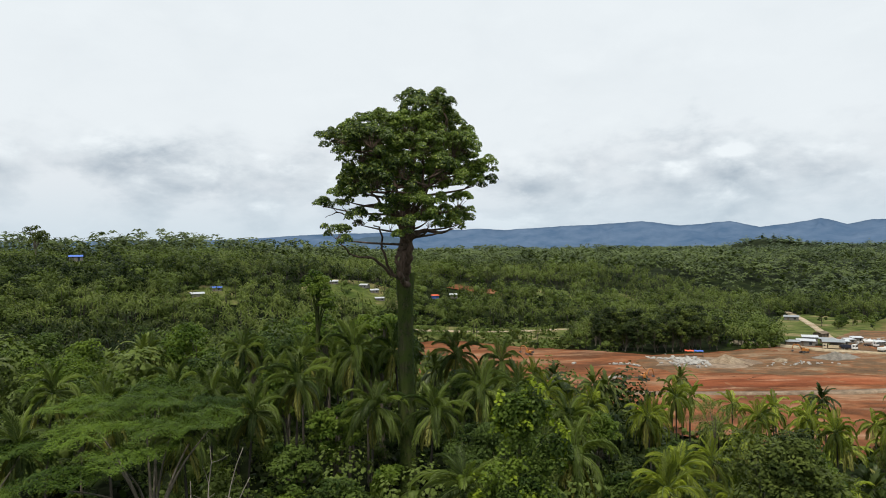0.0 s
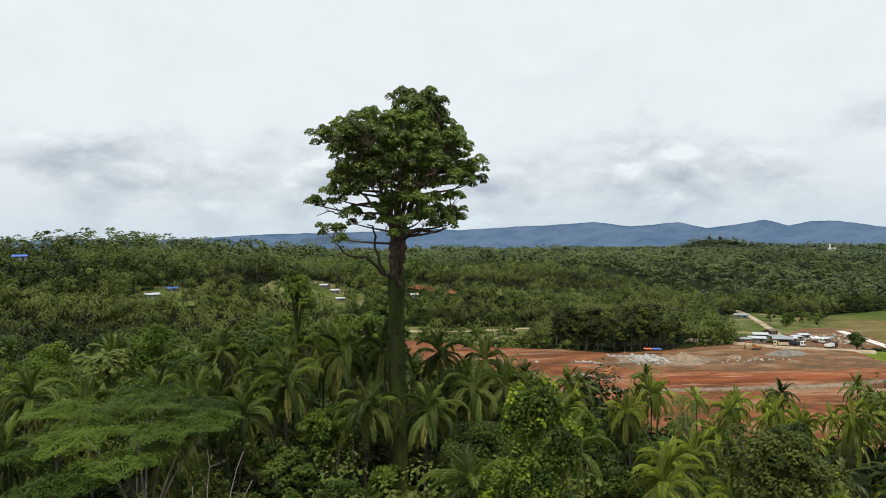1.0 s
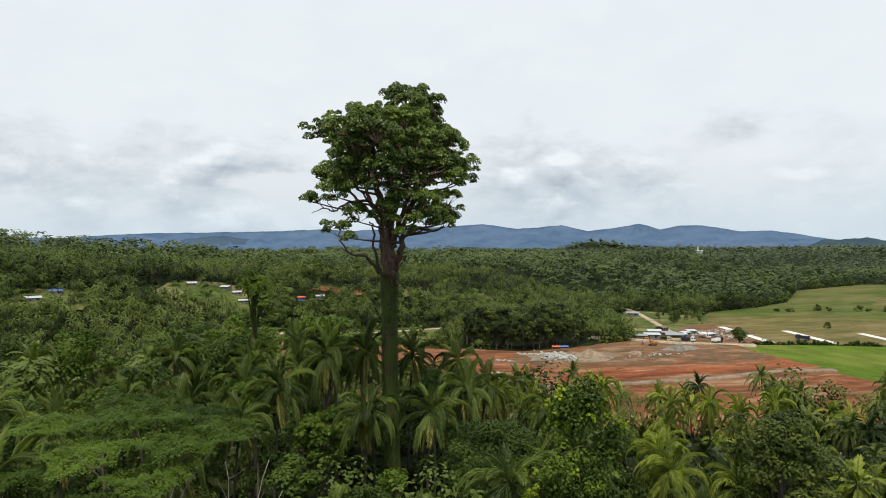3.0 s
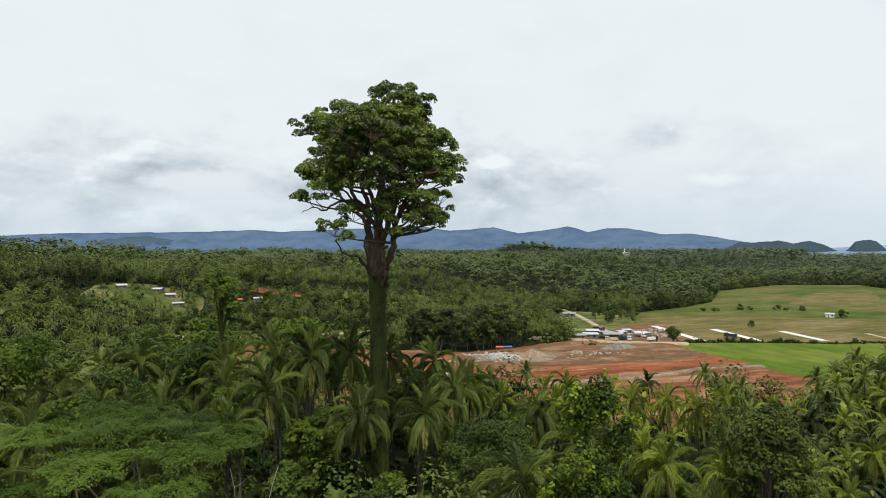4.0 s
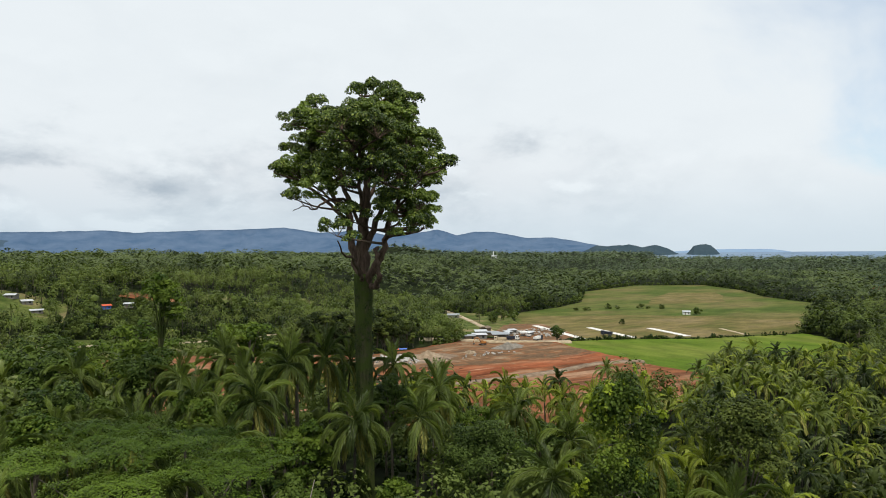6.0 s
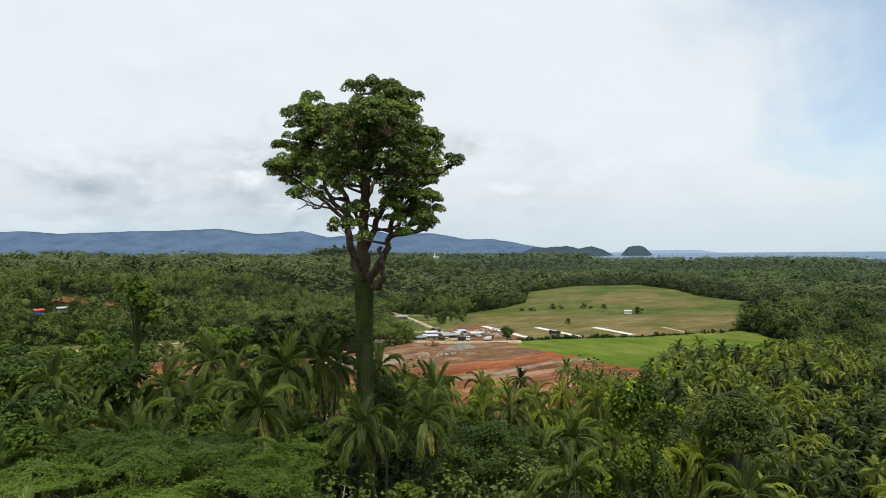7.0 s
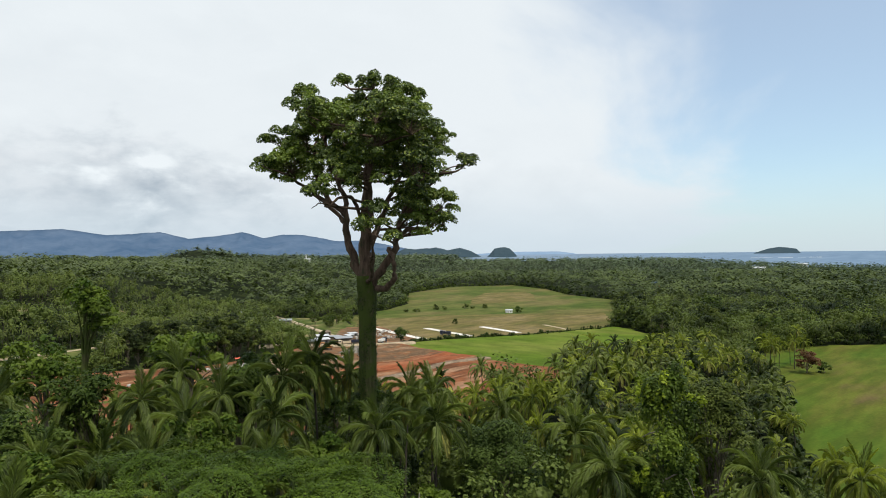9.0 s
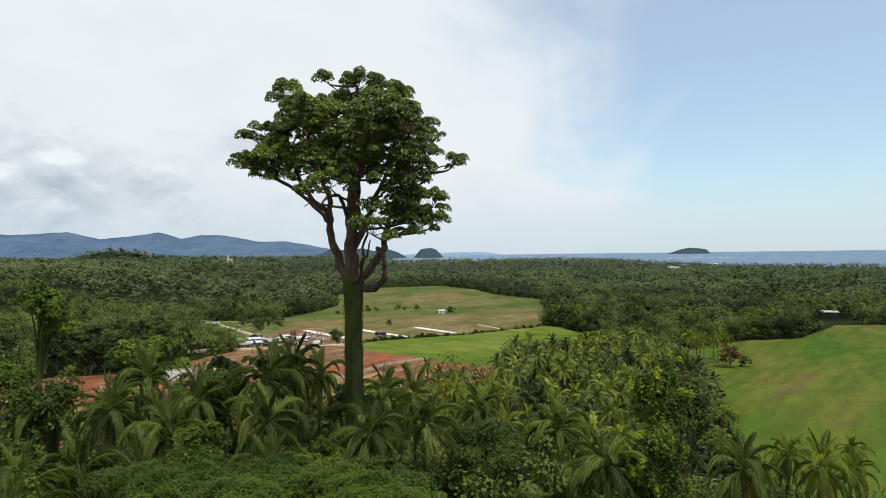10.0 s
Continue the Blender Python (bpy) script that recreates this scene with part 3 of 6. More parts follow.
sheet("stubble_field", M_STUBBLE, [(470, 470), (560, 450), (650, 520), (690, 560), (640, 590), (540, 530)], "tan strip of dry grass in the meadow", "field", 0.2, 14)
sheet("pasture", M_PASTURE, PASTURE, "flat green pasture with brownish patches", "field", 0.12, 12)
sheet("verge", M_VERGE, VERGE_WEST, "rough green grass bank behind the red soil", "grass", 0.14, 8)
sheet("clearing", M_SOIL, [(2, 482), (10, 496), (40, 500), (44, 490), (20, 482)], "orange bare soil in a forest clearing", "bare soil", 0.6, 6)
sheet("clearing", M_VERGE, [(52, 500), (62, 535), (100, 545), (104, 520), (80, 505)], "pale grassy ridge in the forest", "grass", 0.5, 8)
sheet("clearing", M_VERGE, [(128, 540), (135, 560), (156, 562), (158, 540)], "pale grassy patch in the forest", "grass", 0.5, 8)
sheet("clearing", M_VERGE, [(-92, 408), (-60, 398), (-30, 408), (-24, 452), (-58, 464), (-86, 450)], "rough grass round a few houses", "grass", 0.4, 8)
sheet("clearing", M_VERGE, [(-162, 376), (-140, 366), (-118, 380), (-122, 412), (-150, 412)], "rough grass round two houses", "grass", 0.4, 8)
sheet("verge", M_VERGE, VERGE, "rough grass beside a dirt track", "grass", 0.14, 8)

sheet("earthworks", M_YARD, WORK_YARD, "trodden dirt yard of the workers' huts strewn with rubble", "bare soil", 0.27, 6, None, 6.0)


def lane(name, mat, line, width, label, lift=0.3, count=30, category="road"):
    P = bend([(x, y, 0) for x, y in line], count)
    D = np.gradient(P, axis=0)
    N = np.stack([-D[:, 1], D[:, 0], 0 * D[:, 0]], 1)
    N /= np.linalg.norm(N, axis=1)[:, None]
    w = width * (0.85 + 0.3 * lump(P[:, 0], P[:, 1], 9))[:, None] / 2
    A, B = P + N * w, P - N * w
    for q in (A, B):
        q[:, 2] = height(q[:, 0], q[:, 1]) + lift
    V = np.stack([A, B], 1).reshape(-1, 3)
    V = np.vstack([V, V - [0, 0, lift + 0.3]])
    k, T = 2 * count, []
    for i in range(count - 1):
        a = 2 * i
        T += [(a, a + 1, a + 3), (a, a + 3, a + 2), (a, a + 2, a + k + 2), (a, a + k + 2, a + k), (a + 1, a + k + 1, a + k + 3), (a + 1, a + k + 3, a + 3)]
    return tagged(new(name, tri_mesh(name, V, np.array(T), mat)), label, category, kind="structure")


lane("road", M_ROAD, [(154, 358), (165, 350), (184, 327), (206, 310), (222, 302)], 5.5, "pale dirt road along the edge of the building site", 1.4)
lane("road", M_ROAD, [(268, 520), (259, 490), (243, 443), (227, 401), (217, 375), (208, 350), (200, 325)], 4.5, "pale dirt track climbing between palms", 0.5)
lane("road", M_GRAVEL, [(40, 236), (91, 232), (120, 231), (154, 232), (180, 237), (204, 232)], 4.2, "grey gravel haul road across red soil", 1.25)
lane("road", M_ROAD, [(-46, 378), (-9, 391), (22, 401), (62, 417), (110, 436)], 3.2, "pale gravel road behind the grass bank", 0.4)
lane("road", M_ROAD, [(352, 300), (344, 284), (336, 270)], 2.6, "faint pale track across the stubble", 0.35)
M_FOAM = plain("white_foam", (0.78, 0.80, 0.80), 0.7, 0, 0.3, 0.05)
for k, (b0, b1) in enumerate(((71.4, 73.0), (73.3, 75.2), (75.4, 76.4))):
    ring_sheet("surf", M_FOAM, [3640 + 25 * k, 3668 + 25 * k], np.arange(b0, b1, 0.1), lambda X, Y: 49.5 * smooth(2600, 5000, np.hypot(X, Y)) + 0.6 * lump(X, Y, 30), "white line of surf breaking on a reef", "surf")

# ---- plants ----
def frond_shape(length, rise, droop, pairs, blade, seed, width=0.07, plain_blade=False, hang=1.0):
    """A coconut frond along +x: an arching midrib with a curtain of leaflets hanging on either side. Returns leaflets and midrib."""
    rng = np.random.default_rng(seed)
    k = 9
    ang = np.radians(rise) - np.radians(droop) * np.linspace(0, 1, k) ** 1.5
    step = length / (k - 1)
    P = np.zeros((k, 3))
    for i in range(1, k):
        P[i] = P[i - 1] + step * np.array([math.cos(ang[i]), 0, math.sin(ang[i])])
    pieces = []
    u = np.linspace(0.13, 0.99, pairs)
    C = np.stack([np.interp(u, np.linspace(0, 1, k), P[:, i]) for i in range(3)], 1)
    A = np.interp(u, np.linspace(0, 1, k), ang)
    t = np.stack([np.cos(A), 0 * A, np.sin(A)], 1)
    size = blade * (0.40 + 0.70 * np.sin(np.pi * np.clip(u * 0.88 + 0.12, 0, 1)) ** 0.8)
    for side in (-1, 1):
        fall = hang * rng.uniform(0.75, 1.3, pairs)
        d = t * (0.40 + 0.45 * u + 0.35 * (hang < 0.6))[:, None] + np.array([0, side * 0.60, 0]) - np.array([0, 0, 1.0]) * fall[:, None]
        d += rng.normal(0, 0.10, d.shape)
        d /= np.linalg.norm(d, axis=1)[:, None]
        L = (size * rng.uniform(0.75, 1.15, pairs))[:, None]
        w = t * width
        mid = C + d * L * 0.45 + np.array([0, side * 0.10, 0.10]) * L
        tip = C + d * L - np.array([0, 0, 0.10]) * L
        if plain_blade:
            Q = np.stack([C - w * 0.9, C + w * 0.9, tip], 1).reshape(-1, 3)
            pieces.append((Q, np.arange(pairs)[:, None] * 3 + [0, 1, 2]))
        else:
            Q = np.stack([C, mid + w * 0.6, tip, mid - w * 0.6], 1).reshape(-1, 3)
            i = np.arange(pairs)[:, None] * 4
            pieces.append((Q, np.concatenate([i + [0, 1, 2], i + [0, 2, 3]])))
    return joined(pieces), tube(P, np.linspace(0.095, 0.02, k), 3)


# length, rise, droop, hang of the leaflets: from the young spear to the oldest frond
FROND_KINDS = [(3.6, 80, 30, 0.15), (5.0, 62, 84, 0.4), (5.5, 46, 112, 0.95), (5.5, 22, 108, 1.2), (5.2, -8, 76, 1.25), (4.6, -38, 44, 0.8)]
FRONDS = {}


def frond_mesh(i, pairs):
    if (i, pairs) not in FRONDS:
        L, a, d, h = FROND_KINDS[i]
        blades, rib = frond_shape(L, a, d, pairs, 1.12, 11 + i, (4.0 if pairs > 30 else 6.6) / pairs, False, h * 0.42)
        me = tri_mesh("frond", *joined([blades, rib]), M_FROND_OLD if i == 5 else M_FROND if pairs > 36 else M_FROND_SUNLIT)
        me.materials.append(M_MIDRIB)
        idx = np.zeros(len(me.polygons), np.int32)
        idx[-len(rib[1]):] = 1
        me.polygons.foreach_set("material_index", idx)
        FRONDS[i, pairs] = me
    return FRONDS[i, pairs]


def crown_plan(count, rng):
    """Frond kind, bearing and extra tilt for each frond, spiralling from the young spear to the old hanging ones."""
    plan = []
    for k in range(count):
        u = k / (count - 1)
        i = min(5, int(5.7 * u ** 0.74 + rng.uniform(-0.25, 0.25))) if u > 0.05 else 0
        plan.append((max(0, i), k * 137.5 + rng.uniform(-14, 14), rng.uniform(-8, 8), rng.uniform(0.88, 1.1)))
    return plan


def palm_trunk(tall, lean, rng, sides=7):
    n = 10 if sides > 3 else 3
    u = np.linspace(0, 1, n)
    P = np.stack([lean[0] * u ** 1.7, lean[1] * u ** 1.7, u * tall - 0.6 * (1 - u)], 1)
    return tube(P, 0.17 + 0.12 * (1 - u) ** 4 + 0.015 * np.cos(u * 60), sides), P[-1]


def coconut_palm(tall, lean, count, seed, label, pairs=44, group="coconut palms on the knoll"):
    """A coconut palm with every frond a part of its own, standing at the origin."""
    rng = np.random.default_rng(seed)
    root = tagged(new("coconut_palm"), label, "palm tree", group)
    (V, T), top = palm_trunk(tall, lean, rng)
    new("trunk", tri_mesh("trunk", V, T, M_PALM_BARK, smooth=True)).parent = root
    for i, turn, tilt, size in crown_plan(count, rng):
        ob = new("frond", frond_mesh(i, pairs))
        ob.parent = root
        ob.matrix_basis = Matrix.Translation(top) @ pose(0, 0, 0, rng.uniform(-10, 10), tilt, turn) @ Matrix.Scale(size, 4)
    return root


def palm_template(tall, count, pairs, seed, width=0.16, sides=3):
    """A whole palm as V, T for groves far off."""
    rng = np.random.default_rng(seed)
    trunk, top = palm_trunk(tall, rng.uniform(-1, 1, 2), rng, sides)
    pieces = []
    for i, turn, tilt, size in crown_plan(count, rng):
        L, a, d, h = FROND_KINDS[i]
        (V, T), _ = frond_shape(L * size, a + tilt, d, pairs, 1.15, seed + i, width, True, h * 0.5)
        c, s = math.cos(math.radians(turn)), math.sin(math.radians(turn))
        pieces.append((V @ np.array([[c, s, 0], [-s, c, 0], [0, 0, 1]]) + top, T))
    return joined(pieces), trunk


def plume_template(tall, count, seed, wide=0.40):
    """A palm half a kilometre off: every frond a folded, arching, pointed strip."""
    rng = np.random.default_rng(seed)
    trunk, top = palm_trunk(tall, rng.uniform(-1, 1, 2), rng, 3)
    V, T = [], []
    s = np.array([0.0, 0.3, 0.65, 1.0])
    for i, turn, tilt, size in crown_plan(count, rng):
        L, rise, droop, h = FROND_KINDS[i]
        ang = np.radians(rise + tilt) - np.radians(droop) * s ** 1.4
        c, q = math.cos(math.radians(turn)), math.sin(math.radians(turn))
        r = np.concatenate([[0], np.cumsum(np.cos(ang[1:]) * np.diff(s) * L * size)])
        z = np.concatenate([[0], np.cumsum(np.sin(ang[1:]) * np.diff(s) * L * size)])
        b = len(V)
        for k in range(4):
            w = wide * (0.25, 1.0, 0.9, 0.0)[k] * rng.uniform(0.7, 1.3)
            for side in (-1, 0, 1):
                V.append(top + [r[k] * c - side * w * q, r[k] * q + side * w * c, z[k] - abs(side) * w * (0.35 + h * 0.55)])
        for k in range(3):
            a = b + 3 * k
            for o in (0, 1):
                T += [(a + o, a + o + 3, a + o + 4), (a + o, a + o + 4, a + o + 1)]
    return (np.array(V), np.array(T)), trunk


def star_template(tall, count, seed):
    """A palm a kilometre off: drooping folded fronds only."""
    rng = np.random.default_rng(seed)
    V, T = [], []
    for k in range(count):
        a, e = k * 2.399 + rng.uniform(-0.2, 0.2), rng.uniform(-0.35, 0.9)
        L = rng.uniform(3.6, 4.8)
        d, sd = np.array([math.cos(a), math.sin(a), 0]), np.array([-math.sin(a), math.cos(a), 0])
        p0, p1, p2 = np.array([0, 0, tall]), d * L * 0.55 + [0, 0, tall + L * 0.5 * e], d * L + [0, 0, tall + L * (e * 0.55 - 0.35)]
        w = sd * 0.75
        b = len(V)
        V += [p0, p1 + w - [0, 0, 0.5], p2, p1 - w - [0, 0, 0.5], p1]
        T += [(b, b + 1, b + 4), (b + 1, b + 2, b + 4), (b, b + 4, b + 3), (b + 4, b + 2, b + 3)]
    return np.array(V), np.array(T)


def broad_template(tall, radius, clumps, per, size, seed, flat=0.75, lift=0.15, single=False):
    """A broadleaved crown as V, T: clumps of leaf blades round an uneven dome."""
    rng = np.random.default_rng(seed)
    pieces = []
    D = shell(clumps, rng, 0.5)
    heart = np.array([0, 0, tall - radius * flat])
    if clumps > 6:
        # a solid core added inside the crown to block skylight and darken its gaps
        a, e = np.meshgrid(np.arange(5) * 2 * np.pi / 5, np.radians([-50, 15, 75]))
        k = radius * 0.34 * rng.uniform(0.75, 1.2, a.shape)
        K = np.stack([k * np.cos(e) * np.cos(a), k * np.cos(e) * np.sin(a), k * np.sin(e) * flat], -1).reshape(-1, 3) + heart - [0, 0, radius * 0.1]
        i, j = np.meshgrid(np.arange(2) * 5, np.arange(5), indexing="ij")
        p, q = (i + j).ravel(), (i + (j + 1) % 5).ravel()
        pieces.append((K, np.concatenate([np.stack([p, q, q + 5], 1), np.stack([p, q + 5, p + 5], 1)])))
    C = D * [radius, radius, radius * flat] * rng.uniform(0.5, 0.95, clumps)[:, None] + heart
    for c in C:
        d = shell(per, rng, 0.3)
        r = radius * rng.uniform(0.26, 0.42)
        at = c + d * r * rng.uniform(0.75, 1.05, per)[:, None]
        out = (at - heart) / radius
        pieces.append(leaves(at, 0.55 * d + 0.8 * out + rng.normal(0, 0.22, d.shape) + [0, 0, lift], size, rng, 0.7, 0.25, single))
    return joined(pieces)

# ---- woods, from the knoll to the horizon ----
OPEN_LAND = [GROVE, WORK_YARD, SITE, PADDY, MEADOW, PASTURE, VERGE, VERGE_WEST, TRACK_SIDE, HILLSIDE, HEDGE_STRIP, [(198, 180), (216, 176), (222, 312), (203, 312)]]


def clear_of(x, y):
    """True where trees may stand."""
    ok = np.ones(np.shape(x), bool)
    for p in OPEN_LAND:
        ok &= ~inside(x, y, p)
    for hx, hy in HOUSES:
        d = math.hypot(hx, hy)
        for back, rad in ((0, 5 + d * 0.003), (8, 4 + d * 0.003), (16, 3.5 + d * 0.002), (25, 3.5), (33, 3)):
            ok &= np.hypot(x - hx * (1 - back / d), y - hy * (1 - back / d)) > rad
    for gx, gy, gr in GLADES:
        ok &= np.hypot(x - gx, y - gy) > gr
    r, b = np.hypot(x, y), np.degrees(np.arctan2(x, y))
    ok &= r < shore(b) - 30
    return ok


def stand(rng, r0, r1, density, b0=-46, b1=100, centre=(-20, 10)):
    """Random places in a ring, kept off open land."""
    area = math.pi * (r1 ** 2 - r0 ** 2) * (b1 - b0) / 360
    n = int(area * density)
    r = np.sqrt(rng.uniform(r0 ** 2, r1 ** 2, n))
    b = np.radians(rng.uniform(b0, b1, n))
    x, y = centre[0] + r * np.sin(b), centre[1] + r * np.cos(b)
    k = clear_of(x, y)
    return np.stack([x[k], y[k], height(x[k], y[k])], 1)


def palm_share(x, y):
    """How much of the wood is coconut palm: groves and thickets in patches."""
    belt = 0.55 * smooth(30, 60, x) * (1 - smooth(240, 300, y)) * (1 - smooth(330, 420, x))
    west = 1 - 0.25 * (1 - smooth(-30, 60, x - 0.05 * y))
    return np.clip(0.14 + belt + west * (lump(x, y, 120) * 0.6 + lump(x + 500, y, 45) * 0.5 - 0.40) * 2.2, 0.06, 0.85)


def grow(name, mat, templates, places, rng, label, category, low=0.8, high=1.2):
    pieces, tints, base = [], [], 0
    pick = rng.integers(0, len(templates), len(places))
    Vs, Ts = [], []
    for k, t in enumerate(templates):
        p = places[pick == k]
        if not len(p):
            continue
        V, T, tint = strew(t, p, rng.uniform(0, 6.28, len(p)), rng.uniform(low, high, len(p)), rng)
        Vs.append(V)
        Ts.append(T + base)
        # regional brightness is painted into the tint: dimmer far west and east
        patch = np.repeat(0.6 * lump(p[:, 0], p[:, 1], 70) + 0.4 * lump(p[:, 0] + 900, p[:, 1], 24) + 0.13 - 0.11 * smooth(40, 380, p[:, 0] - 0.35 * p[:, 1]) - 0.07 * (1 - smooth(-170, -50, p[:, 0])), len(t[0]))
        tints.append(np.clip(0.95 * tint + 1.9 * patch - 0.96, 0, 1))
        base += len(V)
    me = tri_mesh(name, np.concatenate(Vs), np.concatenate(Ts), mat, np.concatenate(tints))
    return tagged(new(name, me), label, category, kind="stuff")


BELT = [(38, 66), (96, 68), (128, 87), (178, 104), (236, 114), (262, 150), (230, 164), (200, 182), (150, 157), (105, 140), (86, 102), (58, 98)]
SLOPE = [(-14, 114), (16, 108), (46, 160), (20, 212), (-25, 238), (-30, 190)]
APRON = [(42, 128), (56, 100), (84, 100), (104, 138), (100, 160), (55, 188), (36, 190)]


def mixed(seed, r0, r1, density, **k):
    """Places for palms and for broadleaved trees in a ring."""
    rng = np.random.default_rng(seed)
    p = stand(rng, r0, r1, density, **k)
    apron = inside(p[:, 0], p[:, 1], APRON)
    p = p[~apron | (rng.random(len(p)) < 0.06)]
    if r0 < 200:
        p = p[~inside(p[:, 0], p[:, 1], BELT) | (rng.random(len(p)) < 0.45)]
    p = p[~inside(p[:, 0], p[:, 1], SOUTH_EDGE)]
    p = p[~inside(p[:, 0], p[:, 1], SLOPE) | (rng.random(len(p)) < 0.25)]
    palm = (palm_share(p[:, 0], p[:, 1]) > rng.random(len(p))) | inside(p[:, 0], p[:, 1], APRON) | (inside(p[:, 0], p[:, 1], BELT) & (rng.random(len(p)) < 0.85))
    return p[palm], p[~palm]


palms, others = mixed(21, 118, 260, 1 / 36)
mid_palms = [palm_template(t, 18, 9, s, 0.5) for t, s in ((12, 1), (14, 2), (16, 3), (10, 4))]
grow("palm_grove", M_FROND_FAR, [q[0] for q in mid_palms], palms, np.random.default_rng(3), "coconut palms crowded on the slopes round the knoll", "palm grove", 0.85, 1.1)
grow("palm_trunks", M_PALM_BARK, [q[1] for q in mid_palms], palms, np.random.default_rng(3), "slim grey trunks of the palm grove", "palm grove", 0.85, 1.1)
broads = [broad_template(t, r, 15, 26, 0.86, s, 0.75, 0.15, True) for t, r, s in ((10, 4.2, 1), (13, 6.0, 2), (8, 3.6, 3), (16, 7.4, 4))]
grow("thicket", M_LEAF_FAR, broads, others, np.random.default_rng(4), "dense broadleaved trees between the palms", "trees", 0.6, 1.35)

pl = stand(np.random.default_rng(34), 60, 340, 1 / 30, 55, 100)
pl = pl[inside(pl[:, 0], pl[:, 1], SOUTH_EDGE)]
young = [palm_template(t, 16, 9, s, 0.5) for t, s in ((4.5, 31), (6, 32), (7.5, 33))]
grow("palm_grove", M_FROND_FAR, [q[0] for q in young], pl, np.random.default_rng(35), "young coconut palms along the edge of a pasture", "palm grove", 0.7, 1.0)
grow("palm_trunks", M_PALM_BARK, [q[1] for q in young], pl, np.random.default_rng(35), "short trunks of young palms", "palm grove", 0.7, 1.0)

near_palms, near_others = mixed(22, 260, 420, 1 / 22)
broads_far = [broad_template(t, r, 13, 15, 1.0, s, 0.8, 0.3, True) for t, r, s in ((10, 4.2, 5), (13, 5.6, 6), (17, 7.4, 7), (9, 3.4, 8))]
grow("woodland", M_LEAF_FAR, broads_far, near_others, np.random.default_rng(17), "mixed broadleaved woods beyond the building site", "woods", 0.45, 1.0)
palms, others = mixed(29, 420, 640, 1 / 26)
for count, spots, k in ((13, near_palms, 5), (11, palms, 18)):
    far_palms = [palm_template(t, count, 6, q, 0.62) if count > 10 else plume_template(t, count, q, 0.46) for t, q in ((12, 5), (14, 6), (16, 7))]
    grow("palm_grove", M_FROND_FAR, [q[0] for q in far_palms], spots, np.random.default_rng(k), "palm groves beyond the building site", "palm grove", 0.5, 0.82)
    grow("palm_trunks", M_PALM_BARK, [q[1] for q in far_palms], spots, np.random.default_rng(k), "slim grey trunks of the palm groves", "palm grove", 0.5, 0.82)
broads_far = [broad_template(t, r, 10, 10, 1.45, s, 0.75, 0.6, True) for t, r, s in ((10, 4.4, 5), (14, 6.2, 6), (18, 8.4, 7), (9, 3.6, 8))]
grow("woodland", M_LEAF_FAR, broads_far, others, np.random.default_rng(6), "mixed broadleaved woods on rolling land", "woods", 0.45, 1.1)

palms, others = mixed(23, 640, 1300, 1 / 140)
stars = [star_template(t, 9, s) for t, s in ((13, 1), (16, 2), (18, 3))]
grow("far_palms", M_FAR_HAZED, stars, palms, np.random.default_rng(7), "distant coconut palms", "palm grove", 0.9, 1.3)
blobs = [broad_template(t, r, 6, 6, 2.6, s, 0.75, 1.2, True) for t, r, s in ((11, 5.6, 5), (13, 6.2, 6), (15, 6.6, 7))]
grow("far_woods", M_FAR_HAZED, blobs, others, np.random.default_rng(8), "distant woods on rolling land", "woods", 0.7, 1.7)
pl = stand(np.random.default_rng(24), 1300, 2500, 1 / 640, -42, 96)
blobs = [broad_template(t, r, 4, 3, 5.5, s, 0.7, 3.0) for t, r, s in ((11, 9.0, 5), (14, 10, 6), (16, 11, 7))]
grow("far_woods", M_DISTANT_HAZED, blobs, pl, np.random.default_rng(9), "woods fading towards the mountains", "woods", 0.7, 1.3)
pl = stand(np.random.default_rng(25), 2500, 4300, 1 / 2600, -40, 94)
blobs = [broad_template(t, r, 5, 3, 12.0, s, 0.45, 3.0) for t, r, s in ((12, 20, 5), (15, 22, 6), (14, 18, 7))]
grow("far_woods", M_DISTANT_HAZED, blobs, pl, np.random.default_rng(10), "woods at the foot of the mountains", "woods", 0.75, 1.2)
# scrub under the trees; its near-black leaves stand in for deep shade
pl = stand(np.random.default_rng(28), 140, 520, 1 / 80)
bushes = [broad_template(t, r, 3, 4, 1.8, s, 0.9) for t, r, s in ((5, 3.4, 1), (6.5, 4.0, 2), (4, 3.0, 3))]
grow("undergrowth", M_SCRUB_SHADED, bushes, pl, np.random.default_rng(16), "undergrowth below the trees of the woods, leaves darkened to deep shade", "undergrowth", 0.7, 1.4)
pl = stand(np.random.default_rng(26), 26, 140, 1 / 26, -70, 125)
pl = np.concatenate([pl, stand(np.random.default_rng(30), 0, 60, 1 / 24, 0, 360, (-22, 0))])
bushes = [broad_template(t, r, 6, 6, 1.0, s, 0.9) for t, r, s in ((3.2, 2.2, 1), (4.2, 2.6, 2), (2.4, 1.9, 3))]
grow("undergrowth", M_SCRUB_SHADED, bushes, pl, np.random.default_rng(11), "dense undergrowth below the palms, leaves darkened to deep shade", "undergrowth", 0.7, 1.4)
# bushes along the edges of open land, and the hedge between two fields
rng = np.random.default_rng(27)
edge = []
for poly in (SITE, PADDY, MEADOW, PASTURE, VERGE, VERGE_WEST):
    cx, cy = np.mean([p[0] for p in poly]), np.mean([p[1] for p in poly])
    for (ax, ay), (bx, by) in zip(poly, poly[1:] + poly[:1]):
        k = int(math.hypot(bx - ax, by - ay) / 1.6)
        for u in rng.random(k):
            x, y = ax + (bx - ax) * u, ay + (by - ay) * u
            f = rng.uniform(1, 9) / math.hypot(x - cx, y - cy)
            edge.append((x + (x - cx) * f, y + (y - cy) * f))
edge = np.array(edge)
